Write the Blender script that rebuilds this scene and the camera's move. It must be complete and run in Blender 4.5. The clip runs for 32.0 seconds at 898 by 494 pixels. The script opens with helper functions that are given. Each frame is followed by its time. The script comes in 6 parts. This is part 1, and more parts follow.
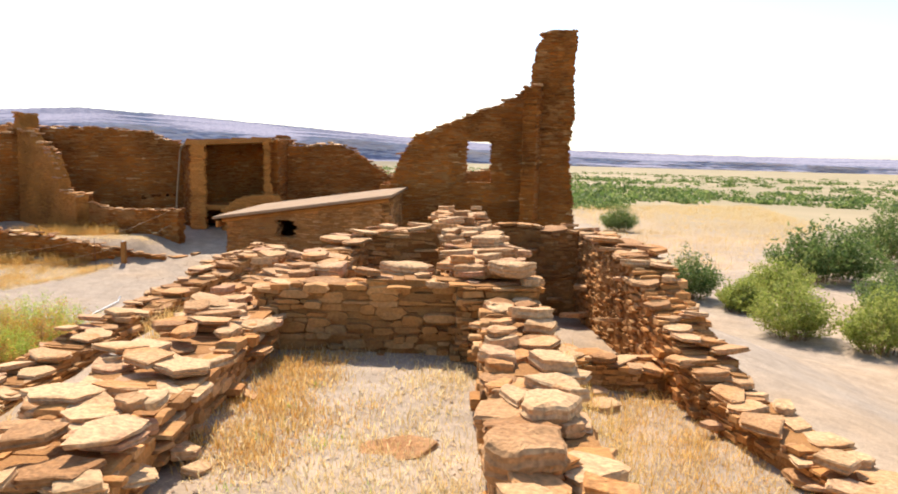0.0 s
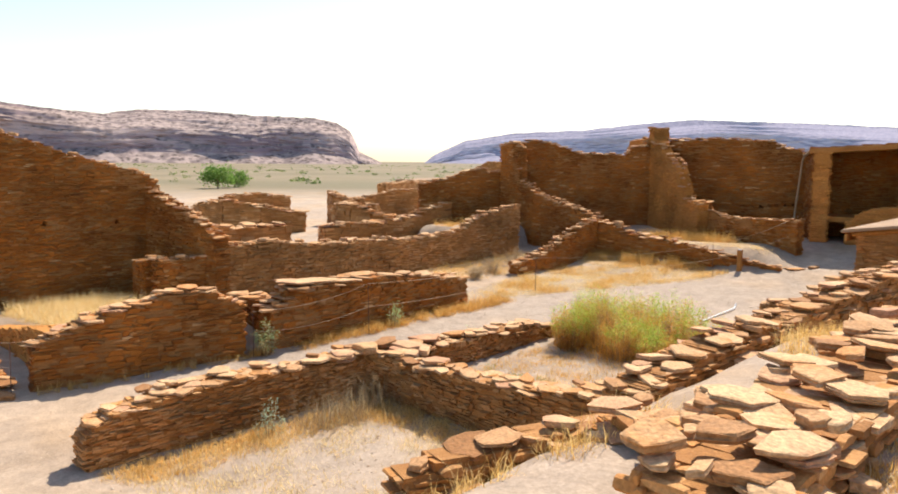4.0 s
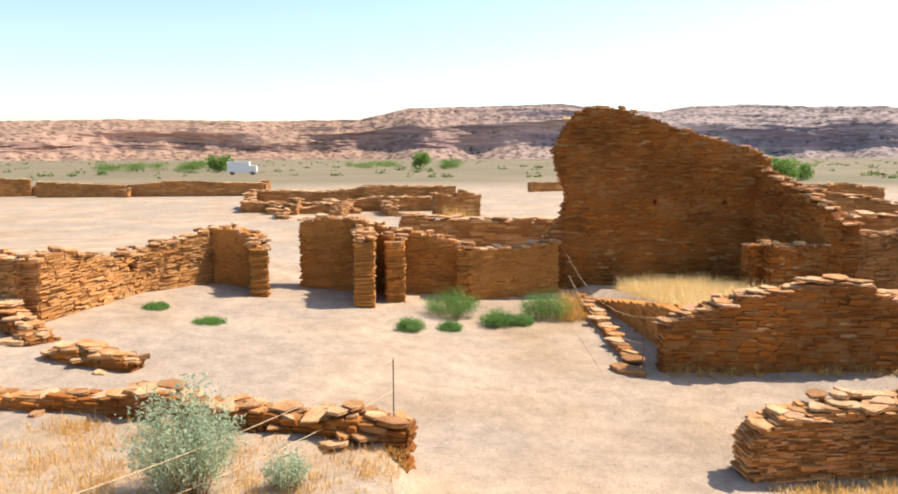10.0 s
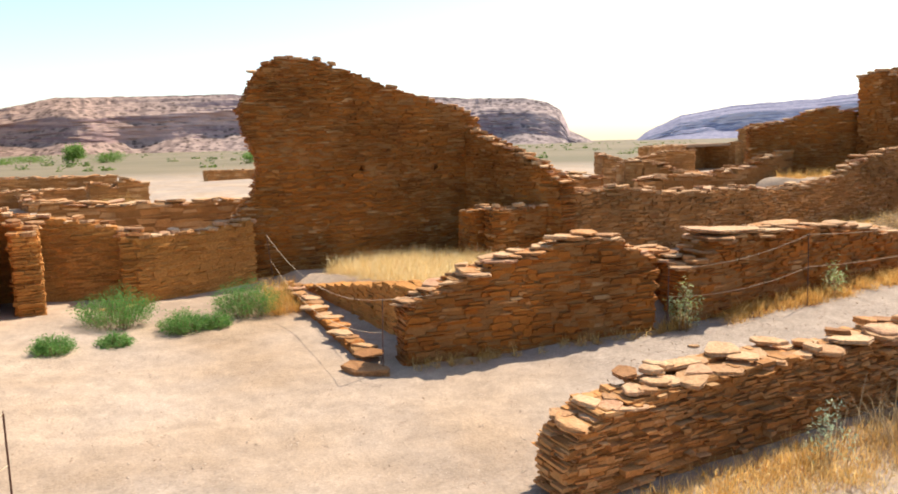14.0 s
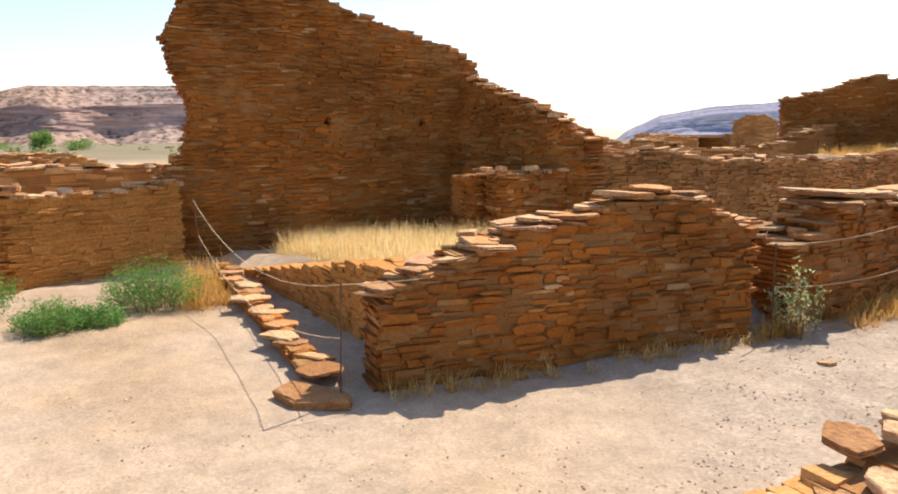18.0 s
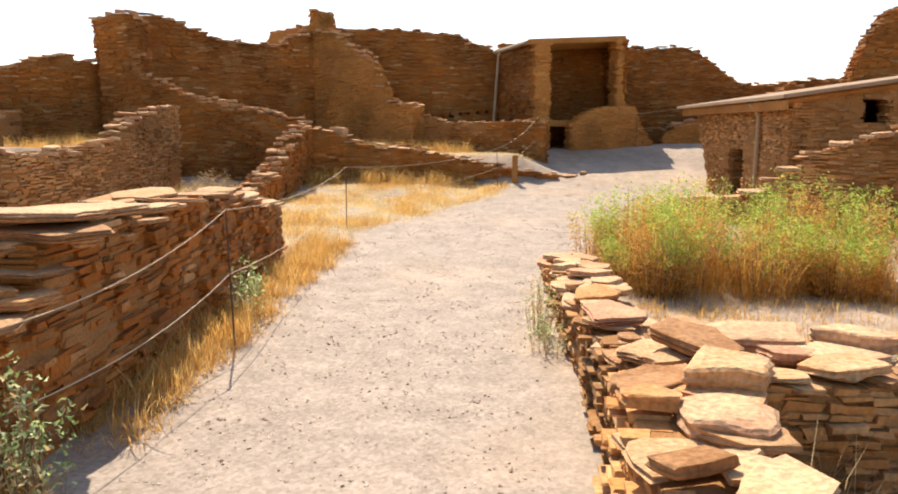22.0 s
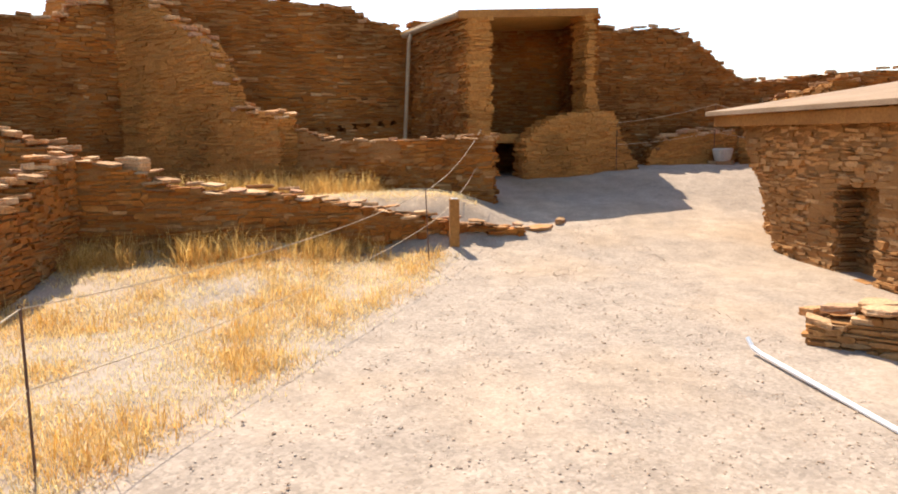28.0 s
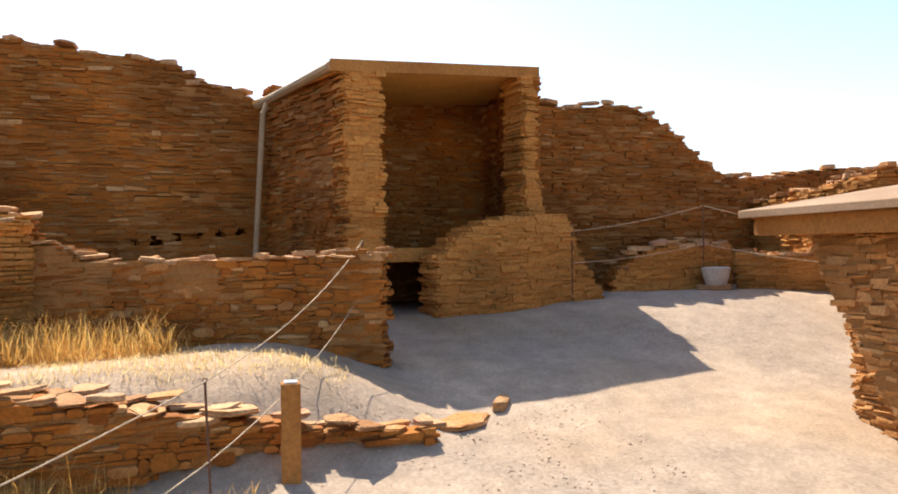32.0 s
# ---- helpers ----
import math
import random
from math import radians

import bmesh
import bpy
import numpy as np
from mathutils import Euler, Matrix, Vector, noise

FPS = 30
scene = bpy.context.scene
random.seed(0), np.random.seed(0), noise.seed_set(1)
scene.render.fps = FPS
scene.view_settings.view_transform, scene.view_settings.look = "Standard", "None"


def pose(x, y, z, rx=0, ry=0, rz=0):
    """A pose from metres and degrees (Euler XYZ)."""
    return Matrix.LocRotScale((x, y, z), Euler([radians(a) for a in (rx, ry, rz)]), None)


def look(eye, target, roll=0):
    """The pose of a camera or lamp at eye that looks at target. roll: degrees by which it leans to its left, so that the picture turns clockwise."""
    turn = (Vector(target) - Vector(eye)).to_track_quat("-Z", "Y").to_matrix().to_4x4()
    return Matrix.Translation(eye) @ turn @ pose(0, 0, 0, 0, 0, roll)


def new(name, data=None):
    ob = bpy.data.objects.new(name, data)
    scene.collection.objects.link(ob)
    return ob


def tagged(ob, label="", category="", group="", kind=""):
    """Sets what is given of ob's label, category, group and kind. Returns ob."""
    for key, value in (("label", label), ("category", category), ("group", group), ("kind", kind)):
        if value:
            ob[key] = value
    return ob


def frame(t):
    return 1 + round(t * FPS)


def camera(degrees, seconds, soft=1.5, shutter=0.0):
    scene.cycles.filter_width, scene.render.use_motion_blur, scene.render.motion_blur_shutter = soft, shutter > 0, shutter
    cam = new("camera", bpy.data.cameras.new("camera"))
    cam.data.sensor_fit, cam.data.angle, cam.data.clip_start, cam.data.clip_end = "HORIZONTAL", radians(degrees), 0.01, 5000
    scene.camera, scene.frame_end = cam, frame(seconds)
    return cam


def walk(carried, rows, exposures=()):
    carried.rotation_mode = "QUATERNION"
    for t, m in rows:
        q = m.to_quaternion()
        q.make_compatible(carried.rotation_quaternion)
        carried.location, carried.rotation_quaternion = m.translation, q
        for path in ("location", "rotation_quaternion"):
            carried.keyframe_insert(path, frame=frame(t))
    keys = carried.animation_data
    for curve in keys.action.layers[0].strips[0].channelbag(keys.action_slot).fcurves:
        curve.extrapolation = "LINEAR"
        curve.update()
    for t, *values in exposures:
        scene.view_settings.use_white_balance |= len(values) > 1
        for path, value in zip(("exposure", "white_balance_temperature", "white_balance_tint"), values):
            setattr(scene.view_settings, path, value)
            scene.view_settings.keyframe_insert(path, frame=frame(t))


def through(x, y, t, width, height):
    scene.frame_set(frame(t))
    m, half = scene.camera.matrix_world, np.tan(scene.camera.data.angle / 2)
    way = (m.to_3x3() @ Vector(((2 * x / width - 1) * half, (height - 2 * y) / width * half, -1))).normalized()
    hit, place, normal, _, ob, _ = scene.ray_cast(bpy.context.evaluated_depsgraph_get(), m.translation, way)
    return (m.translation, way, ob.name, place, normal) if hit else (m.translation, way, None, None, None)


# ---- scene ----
cam = camera(61.586, 32.0, soft=1.9)


def eye_row(t, x, y, z, yaw, pitch, roll):
    """A row of the walk: place in metres, then yaw to the left, pitch up and roll in degrees."""
    return t, Matrix.Translation((x, y, z)) @ pose(0, 0, 0, 0, 0, yaw) @ pose(0, 0, 0, 90 + pitch) @ pose(0, 0, 0, 0, 0, roll)


PATH = [
    (0, -0.000, 0.000, 6.000, 0.000, -6.525, 1.497),
    (0.5, -0.035, -0.018, 6.002, 6.111, -6.497, 1.013),
    (1, -0.070, -0.040, 6.006, 11.639, -6.485, 1.081),
    (1.5, -0.110, -0.048, 6.009, 17.541, -6.538, 0.843),
    (2, -0.146, -0.067, 6.010, 22.866, -6.574, 0.939),
    (2.5, -0.200, -0.097, 6.009, 28.002, -6.573, 1.040),
    (3, -0.278, -0.136, 6.013, 33.247, -6.611, 0.805),
    (3.5, -0.350, -0.174, 6.025, 38.900, -6.688, 0.674),
    (5.5, -0.946, -0.134, 5.894, 54.440, -6.579, 0.721),
    (6, -1.033, -0.135, 5.896, 58.093, -6.650, 0.556),
    (6.5, -1.092, -0.115, 5.929, 63.838, -6.808, 0.117),
    (7, -1.191, -0.163, 5.932, 71.388, -6.878, 0.127),
    (7.5, -1.377, -0.290, 5.914, 76.915, -6.916, 0.030),
    (8, -1.639, -0.439, 5.812, 78.494, -6.838, 0.204),
    (8.5, -1.979, -0.465, 5.542, 81.337, -7.051, -0.041),
    (9, -2.387, -0.547, 5.476, 83.419, -7.043, -0.198),
    (9.5, -2.759, -0.747, 5.489, 83.413, -6.996, -0.117),
    (10, -3.245, -0.880, 5.421, 83.549, -7.206, -0.135),
    (10.5, -3.752, -1.033, 5.374, 83.080, -7.269, -0.252),
    (11, -4.233, -1.123, 5.358, 77.063, -7.228, 0.112),
    (11.5, -4.653, -1.000, 5.334, 69.638, -7.363, 0.128),
    (12, -5.115, -0.847, 5.326, 67.399, -7.706, -0.462),
    (12.5, -5.575, -0.736, 5.193, 64.792, -7.792, -0.498),
    (13, -5.967, -0.589, 5.042, 60.463, -7.837, -0.468),
    (13.5, -6.269, -0.394, 4.852, 60.125, -8.029, -0.953),
    (14, -6.665, -0.327, 4.658, 59.564, -8.121, -1.178),
    (14.5, -7.009, -0.217, 4.528, 57.572, -8.057, -1.010),
    (16.5, -8.748, 0.625, 3.713, 58.568, -8.378, -1.147),
    (17, -9.266, 0.920, 3.644, 61.571, -8.423, -1.003),
    (17.5, -9.783, 1.215, 3.647, 60.878, -8.325, -0.765),
    (18, -10.314, 1.578, 3.684, 57.946, -8.398, -0.196),
    (18.5, -10.856, 1.826, 3.660, 54.636, -8.497, 0.141),
    (19, -11.305, 2.094, 3.645, 47.723, -8.378, 0.687),
    (19.5, -11.734, 2.431, 3.612, 38.594, -8.410, 1.066),
    (20, -12.188, 2.840, 3.564, 30.316, -8.478, 1.134),
    (20.5, -12.518, 3.325, 3.579, 19.821, -8.474, 1.300),
    (21, -12.625, 3.925, 3.570, 10.990, -8.669, 0.856),
    (21.5, -12.754, 4.543, 3.539, 5.244, -8.773, 0.660),
    (22, -12.729, 5.260, 3.577, 1.300, -8.832, 0.407),
    (22.5, -12.725, 5.935, 3.558, -1.059, -8.875, 0.033),
    (23, -12.779, 6.696, 3.555, -1.286, -8.862, -0.295),
    (23.5, -12.860, 7.369, 3.626, -1.430, -8.751, -0.449),
    (24, -12.816, 8.122, 3.632, -1.889, -8.732, -0.473),
    (24.5, -12.814, 8.867, 3.609, -1.981, -8.696, -0.651),
    (25, -12.846, 9.594, 3.659, -2.076, -8.530, -0.560),
    (25.5, -12.825, 10.346, 3.679, -2.483, -8.471, -0.558),
    (26, -12.931, 11.133, 3.675, -3.166, -8.150, -0.505),
    (26.5, -13.029, 11.987, 3.772, -4.540, -7.910, -0.319),
    (28.5, -12.794, 15.022, 3.925, -6.728, -8.518, -0.502),
    (29, -12.709, 15.828, 3.952, -6.590, -7.279, -0.425),
    (29.5, -12.605, 16.593, 3.947, -7.522, -3.156, -0.762),
    (30, -12.413, 17.312, 3.899, -9.927, -1.551, -0.974),
    (30.5, -12.200, 18.086, 3.936, -10.462, -0.946, -1.085),
    (31, -11.969, 18.852, 3.970, -11.124, -0.437, -1.113),
    (31.5, -11.739, 19.504, 3.954, -11.762, -0.313, -0.897),
    (32, -11.516, 20.230, 3.935, -13.099, 0.006, -0.621),
]
walk(cam, [eye_row(*row) for row in PATH], [(0.0, 0.9), (6.0, 0.84), (12.0, 0.84), (18.0, 0.86), (22.0, 0.98), (26.0, 1.04), (29.0, 1.1), (32.0, 1.12)])

# ---- light ----
SUN_WAY = Vector((-0.177, 0.594, 0.785))
sun_data = bpy.data.lights.new("sun", "SUN")
sun_data.energy, sun_data.angle, sun_data.color = 4.2, radians(0.53), (1.0, 0.92, 0.80)
sun = new("sun", sun_data)
sun.matrix_world = look(SUN_WAY * 60, (0, 0, 0))
world = bpy.data.worlds.new("sky")
scene.world = world
world.use_nodes = True
wn = world.node_tree.nodes
sky = wn.new("ShaderNodeTexSky")
sky.sky_type, sky.sun_disc = "NISHITA", False
sky.sun_elevation, sky.sun_rotation = radians(51.7), math.atan2(-0.177, 0.594)
sky.air_density, sky.dust_density, sky.ozone_density = 1.0, 0.95, 1.0
wn["Background"].inputs["Strength"].default_value = 0.13
world.node_tree.links.new(sky.outputs[0], wn["Background"].inputs["Color"])


# ---- materials ----
def material(name, stops, rough=0.9, scale=6.0, grain=60.0, bump=0.3, vary="", fine=0.25, distance=0.02, smear=None):
    """stops: colours of a ramp; vary: 'object' or 'island' picks the colour per piece, else large noise does."""
    m = bpy.data.materials.new(name)
    m.use_nodes = True
    nodes, links = m.node_tree.nodes, m.node_tree.links
    b = nodes["Principled BSDF"]
    b.inputs["Roughness"].default_value = rough
    b.inputs["Specular IOR Level"].default_value = 0.25
    geo = nodes.new("ShaderNodeNewGeometry")
    big = nodes.new("ShaderNodeTexNoise")
    big.inputs["Scale"].default_value, big.inputs["Detail"].default_value = scale, 5
    small = nodes.new("ShaderNodeTexNoise")
    small.inputs["Scale"].default_value, small.inputs["Detail"].default_value = grain, 4
    for n in (big, small):
        links.new(geo.outputs["Position"], n.inputs["Vector"])
    ramp = nodes.new("ShaderNodeValToRGB")
    while len(ramp.color_ramp.elements) < len(stops):
        ramp.color_ramp.elements.new(0.5)
    for i, c in enumerate(stops):
        e = ramp.color_ramp.elements[i]
        e.position, e.color = i / max(1, len(stops) - 1), (*c, 1)
    if vary:
        info = nodes.new("ShaderNodeObjectInfo") if vary == "object" else geo
        pick = info.outputs["Random"] if vary == "object" else geo.outputs["Random Per Island"]
        add = nodes.new("ShaderNodeMath")
        add.operation = "MULTIPLY_ADD"
        links.new(big.outputs["Fac"], add.inputs[0])
        add.inputs[1].default_value = 0.5
        sub = nodes.new("ShaderNodeMath")
        sub.operation = "MULTIPLY_ADD"
        links.new(pick, sub.inputs[0])
        sub.inputs[1].default_value, sub.inputs[2].default_value = 1.0, -0.25
        links.new(sub.outputs[0], add.inputs[2])
        links.new(add.outputs[0], ramp.inputs["Fac"])
    else:
        spread = nodes.new("ShaderNodeMapRange")
        spread.inputs["From Min"].default_value, spread.inputs["From Max"].default_value = 0.3, 0.7
        links.new(big.outputs["Fac"], spread.inputs["Value"])
        links.new(spread.outputs[0], ramp.inputs["Fac"])
    shade = nodes.new("ShaderNodeMapRange")
    shade.inputs["To Min"].default_value, shade.inputs["To Max"].default_value = 1 - fine, 1 + fine
    shade.inputs["From Min"].default_value, shade.inputs["From Max"].default_value = 0.25, 0.75
    links.new(small.outputs["Fac"], shade.inputs["Value"])
    colour = ramp.outputs["Color"]
    if smear:
        # washed mud that covers the stones in patches
        wash = nodes.new("ShaderNodeTexNoise")
        wash.inputs["Scale"].default_value, wash.inputs["Detail"].default_value = smear[2], 7
        links.new(geo.outputs["Position"], wash.inputs["Vector"])
        cover = nodes.new("ShaderNodeMapRange")
        cover.inputs["From Min"].default_value, cover.inputs["From Max"].default_value = 0.40, 0.60
        cover.inputs["To Min"].default_value, cover.inputs["To Max"].default_value = smear[1] * 0.42, smear[1]
        links.new(wash.outputs["Fac"], cover.inputs["Value"])
        mud = nodes.new("ShaderNodeMix")
        mud.data_type = "RGBA"
        links.new(cover.outputs[0], mud.inputs["Factor"])
        links.new(colour, mud.inputs["A"])
        mud.inputs["B"].default_value = (*smear[0], 1)
        # old dark rain stains, larger than the stones
        stain = nodes.new("ShaderNodeTexNoise")
        stain.inputs["Scale"].default_value, stain.inputs["Detail"].default_value = 0.55, 6
        stain.inputs["Roughness"].default_value = 0.65
        links.new(geo.outputs["Position"], stain.inputs["Vector"])
        dim = nodes.new("ShaderNodeMapRange")
        dim.inputs["From Min"].default_value, dim.inputs["From Max"].default_value = 0.38, 0.60
        dim.inputs["To Min"].default_value, dim.inputs["To Max"].default_value = 0.62, 1.28
        links.new(stain.outputs["Fac"], dim.inputs["Value"])
        worn = nodes.new("ShaderNodeVectorMath")
        worn.operation = "SCALE"
        links.new(mud.outputs["Result"], worn.inputs[0])
        links.new(dim.outputs[0], worn.inputs["Scale"])
        colour = worn.outputs["Vector"]
    mix = nodes.new("ShaderNodeVectorMath")
    mix.operation = "SCALE"
    links.new(colour, mix.inputs[0])
    links.new(shade.outputs[0], mix.inputs["Scale"])
    links.new(mix.outputs["Vector"], b.inputs["Base Color"])
    if bump:
        bp = nodes.new("ShaderNodeBump")
        bp.inputs["Strength"].default_value, bp.inputs["Distance"].default_value = bump, distance
        links.new(small.outputs["Fac"], bp.inputs["Height"])
        links.new(bp.outputs["Normal"], b.inputs["Normal"])
    return m


STONES = [(0.15, 0.045, 0.009), (0.26, 0.085, 0.015), (0.34, 0.118, 0.019), (0.30, 0.098, 0.015), (0.36, 0.136, 0.025), (0.33, 0.112, 0.018), (0.42, 0.19, 0.048), (0.60, 0.39, 0.18)]
SLABS = [(0.29, 0.13, 0.045), (0.43, 0.23, 0.10), (0.54, 0.335, 0.17), (0.46, 0.20, 0.06), (0.57, 0.36, 0.185), (0.45, 0.225, 0.115)]
MUD = ((0.335, 0.108, 0.014), 0.86, 1.5)
M_STONE = material("sandstone_masonry", STONES, vary="island", scale=1.2, grain=35, bump=0.5, smear=MUD)
M_PIECE = material("sandstone_block", STONES, vary="object", scale=1.2, grain=35, bump=0.5, smear=MUD)
M_CAP = material("sandstone_slab", SLABS, vary="object", scale=2.5, grain=30, bump=0.8, fine=0.35)
M_CAPS = material("sandstone_slab_joined", SLABS, vary="island", scale=2.5, grain=30, bump=0.8, fine=0.35)
M_MORTAR = material("mud_mortar", [(0.28, 0.12, 0.032), (0.37, 0.175, 0.055)], scale=3, grain=50, bump=0.6)
PALES = [(0.25, 0.102, 0.03), (0.42, 0.21, 0.074), (0.53, 0.325, 0.15), (0.43, 0.195, 0.06), (0.38, 0.16, 0.043)]
PALE_MUD = ((0.42, 0.188, 0.053), 0.7, 1.6)
M_PALE = material("pale_masonry", PALES, vary="island", scale=1.2, grain=35, bump=0.5, smear=PALE_MUD)
M_PALE_PIECE = material("pale_block", PALES, vary="object", scale=1.2, grain=35, bump=0.5, smear=PALE_MUD)
DAUBS = [(0.38, 0.16, 0.036), (0.48, 0.215, 0.053), (0.43, 0.18, 0.04)]
DAUB_MUD = ((0.47, 0.2, 0.043), 0.97, 0.9)
M_DAUB = material("mud_daubed_masonry", DAUBS, vary="island", scale=1.2, grain=25, bump=0.5, smear=DAUB_MUD)
M_DAUB_PIECE = material("mud_daubed_block", DAUBS, vary="object", scale=1.2, grain=25, bump=0.5, smear=DAUB_MUD)
M_DAUB_CORE = material("mud_daub", [(0.41, 0.17, 0.037), (0.49, 0.215, 0.052)], scale=1.4, grain=22, bump=0.6, distance=0.03)
M_WOOD = material("weathered_timber", [(0.30, 0.12, 0.026), (0.42, 0.185, 0.045)], rough=0.8, scale=1.5, grain=25, bump=0.2)
M_PLANK = material("ochre_plank", [(0.66, 0.34, 0.085), (0.76, 0.43, 0.13)], rough=0.8, scale=1.5, grain=25, bump=0.2)
M_ROOF = material("sand_coloured_roofing", [(0.27, 0.165, 0.09), (0.36, 0.235, 0.14)], scale=1.5, grain=60, bump=0.2)
M_METAL = material("painted_tin", [(0.36, 0.24, 0.13), (0.44, 0.31, 0.18)], rough=0.8, scale=3, grain=40, bump=0.1)
M_IRON = material("rusty_iron", [(0.10, 0.05, 0.03), (0.16, 0.08, 0.05)], rough=0.7, scale=20, grain=90, bump=0.2)
M_ROPE = material("sisal_rope", [(0.55, 0.40, 0.24), (0.66, 0.50, 0.33)], scale=20, grain=150, bump=0.3)
M_DARK = material("dark_opening", [(0.03, 0.02, 0.012), (0.05, 0.03, 0.02)], scale=2, bump=0)
M_WHITE = material("white_paint", [(0.75, 0.73, 0.7), (0.8, 0.8, 0.78)], rough=0.6, scale=5, grain=30, bump=0.1, fine=0.06)


def leaf_material(name, a, b, c, through=0.5):
    """Thin leaves: part of the light passes through them."""
    m = material(name, [a, b, c], rough=0.7, scale=3, grain=20, vary="island", bump=0)
    nodes, links = m.node_tree.nodes, m.node_tree.links
    bsdf = nodes["Principled BSDF"]
    glow = nodes.new("ShaderNodeBsdfTranslucent")
    links.new(bsdf.inputs["Base Color"].links[0].from_socket, glow.inputs["Color"])
    mix = nodes.new("ShaderNodeMixShader")
    mix.inputs[0].default_value = through
    links.new(bsdf.outputs[0], mix.inputs[1])
    links.new(glow.outputs[0], mix.inputs[2])
    links.new(mix.outputs[0], nodes["Material Output"].inputs["Surface"])
    return m


M_STRAW = leaf_material("dry_straw", (0.56, 0.31, 0.07), (0.73, 0.47, 0.15), (0.84, 0.62, 0.27))
M_RUST = leaf_material("rusty_dry_grass", (0.50, 0.25, 0.05), (0.68, 0.39, 0.10), (0.80, 0.55, 0.20))
M_SEED = leaf_material("pale_seed_grass", (0.65, 0.43, 0.15), (0.78, 0.58, 0.26), (0.86, 0.73, 0.42))
M_GREEN = leaf_material("green_leaf", (0.09, 0.17, 0.03), (0.16, 0.27, 0.05), (0.25, 0.36, 0.09))
M_THISTLE = leaf_material("thistle_leaf", (0.09, 0.20, 0.04), (0.14, 0.29, 0.06), (0.23, 0.39, 0.10))
M_SAGE = leaf_material("sage_leaf", (0.33, 0.41, 0.25), (0.44, 0.52, 0.33), (0.55, 0.61, 0.42))
M_RABBIT = leaf_material("rabbitbrush_leaf", (0.23, 0.37, 0.035), (0.44, 0.56, 0.075), (0.70, 0.69, 0.20))
M_ORANGE = leaf_material("orange_seed_stem", (0.55, 0.24, 0.04), (0.68, 0.36, 0.07), (0.76, 0.48, 0.15))
M_TWIG = leaf_material("twig", (0.20, 0.12, 0.06), (0.30, 0.19, 0.10), (0.36, 0.24, 0.14))
M_DRY = leaf_material("dried_bush", (0.24, 0.16, 0.08), (0.36, 0.26, 0.14), (0.50, 0.39, 0.23))
M_SCRUB = leaf_material("valley_scrub", (0.07, 0.12, 0.03), (0.14, 0.20, 0.05), (0.27, 0.30, 0.10))
M_SALT = leaf_material("saltbush_leaf", (0.19, 0.23, 0.035), (0.32, 0.36, 0.07), (0.48, 0.46, 0.13))
M_PALE_LEAF = leaf_material("pale_weed_leaf", (0.26, 0.36, 0.10), (0.44, 0.54, 0.21), (0.68, 0.72, 0.42))


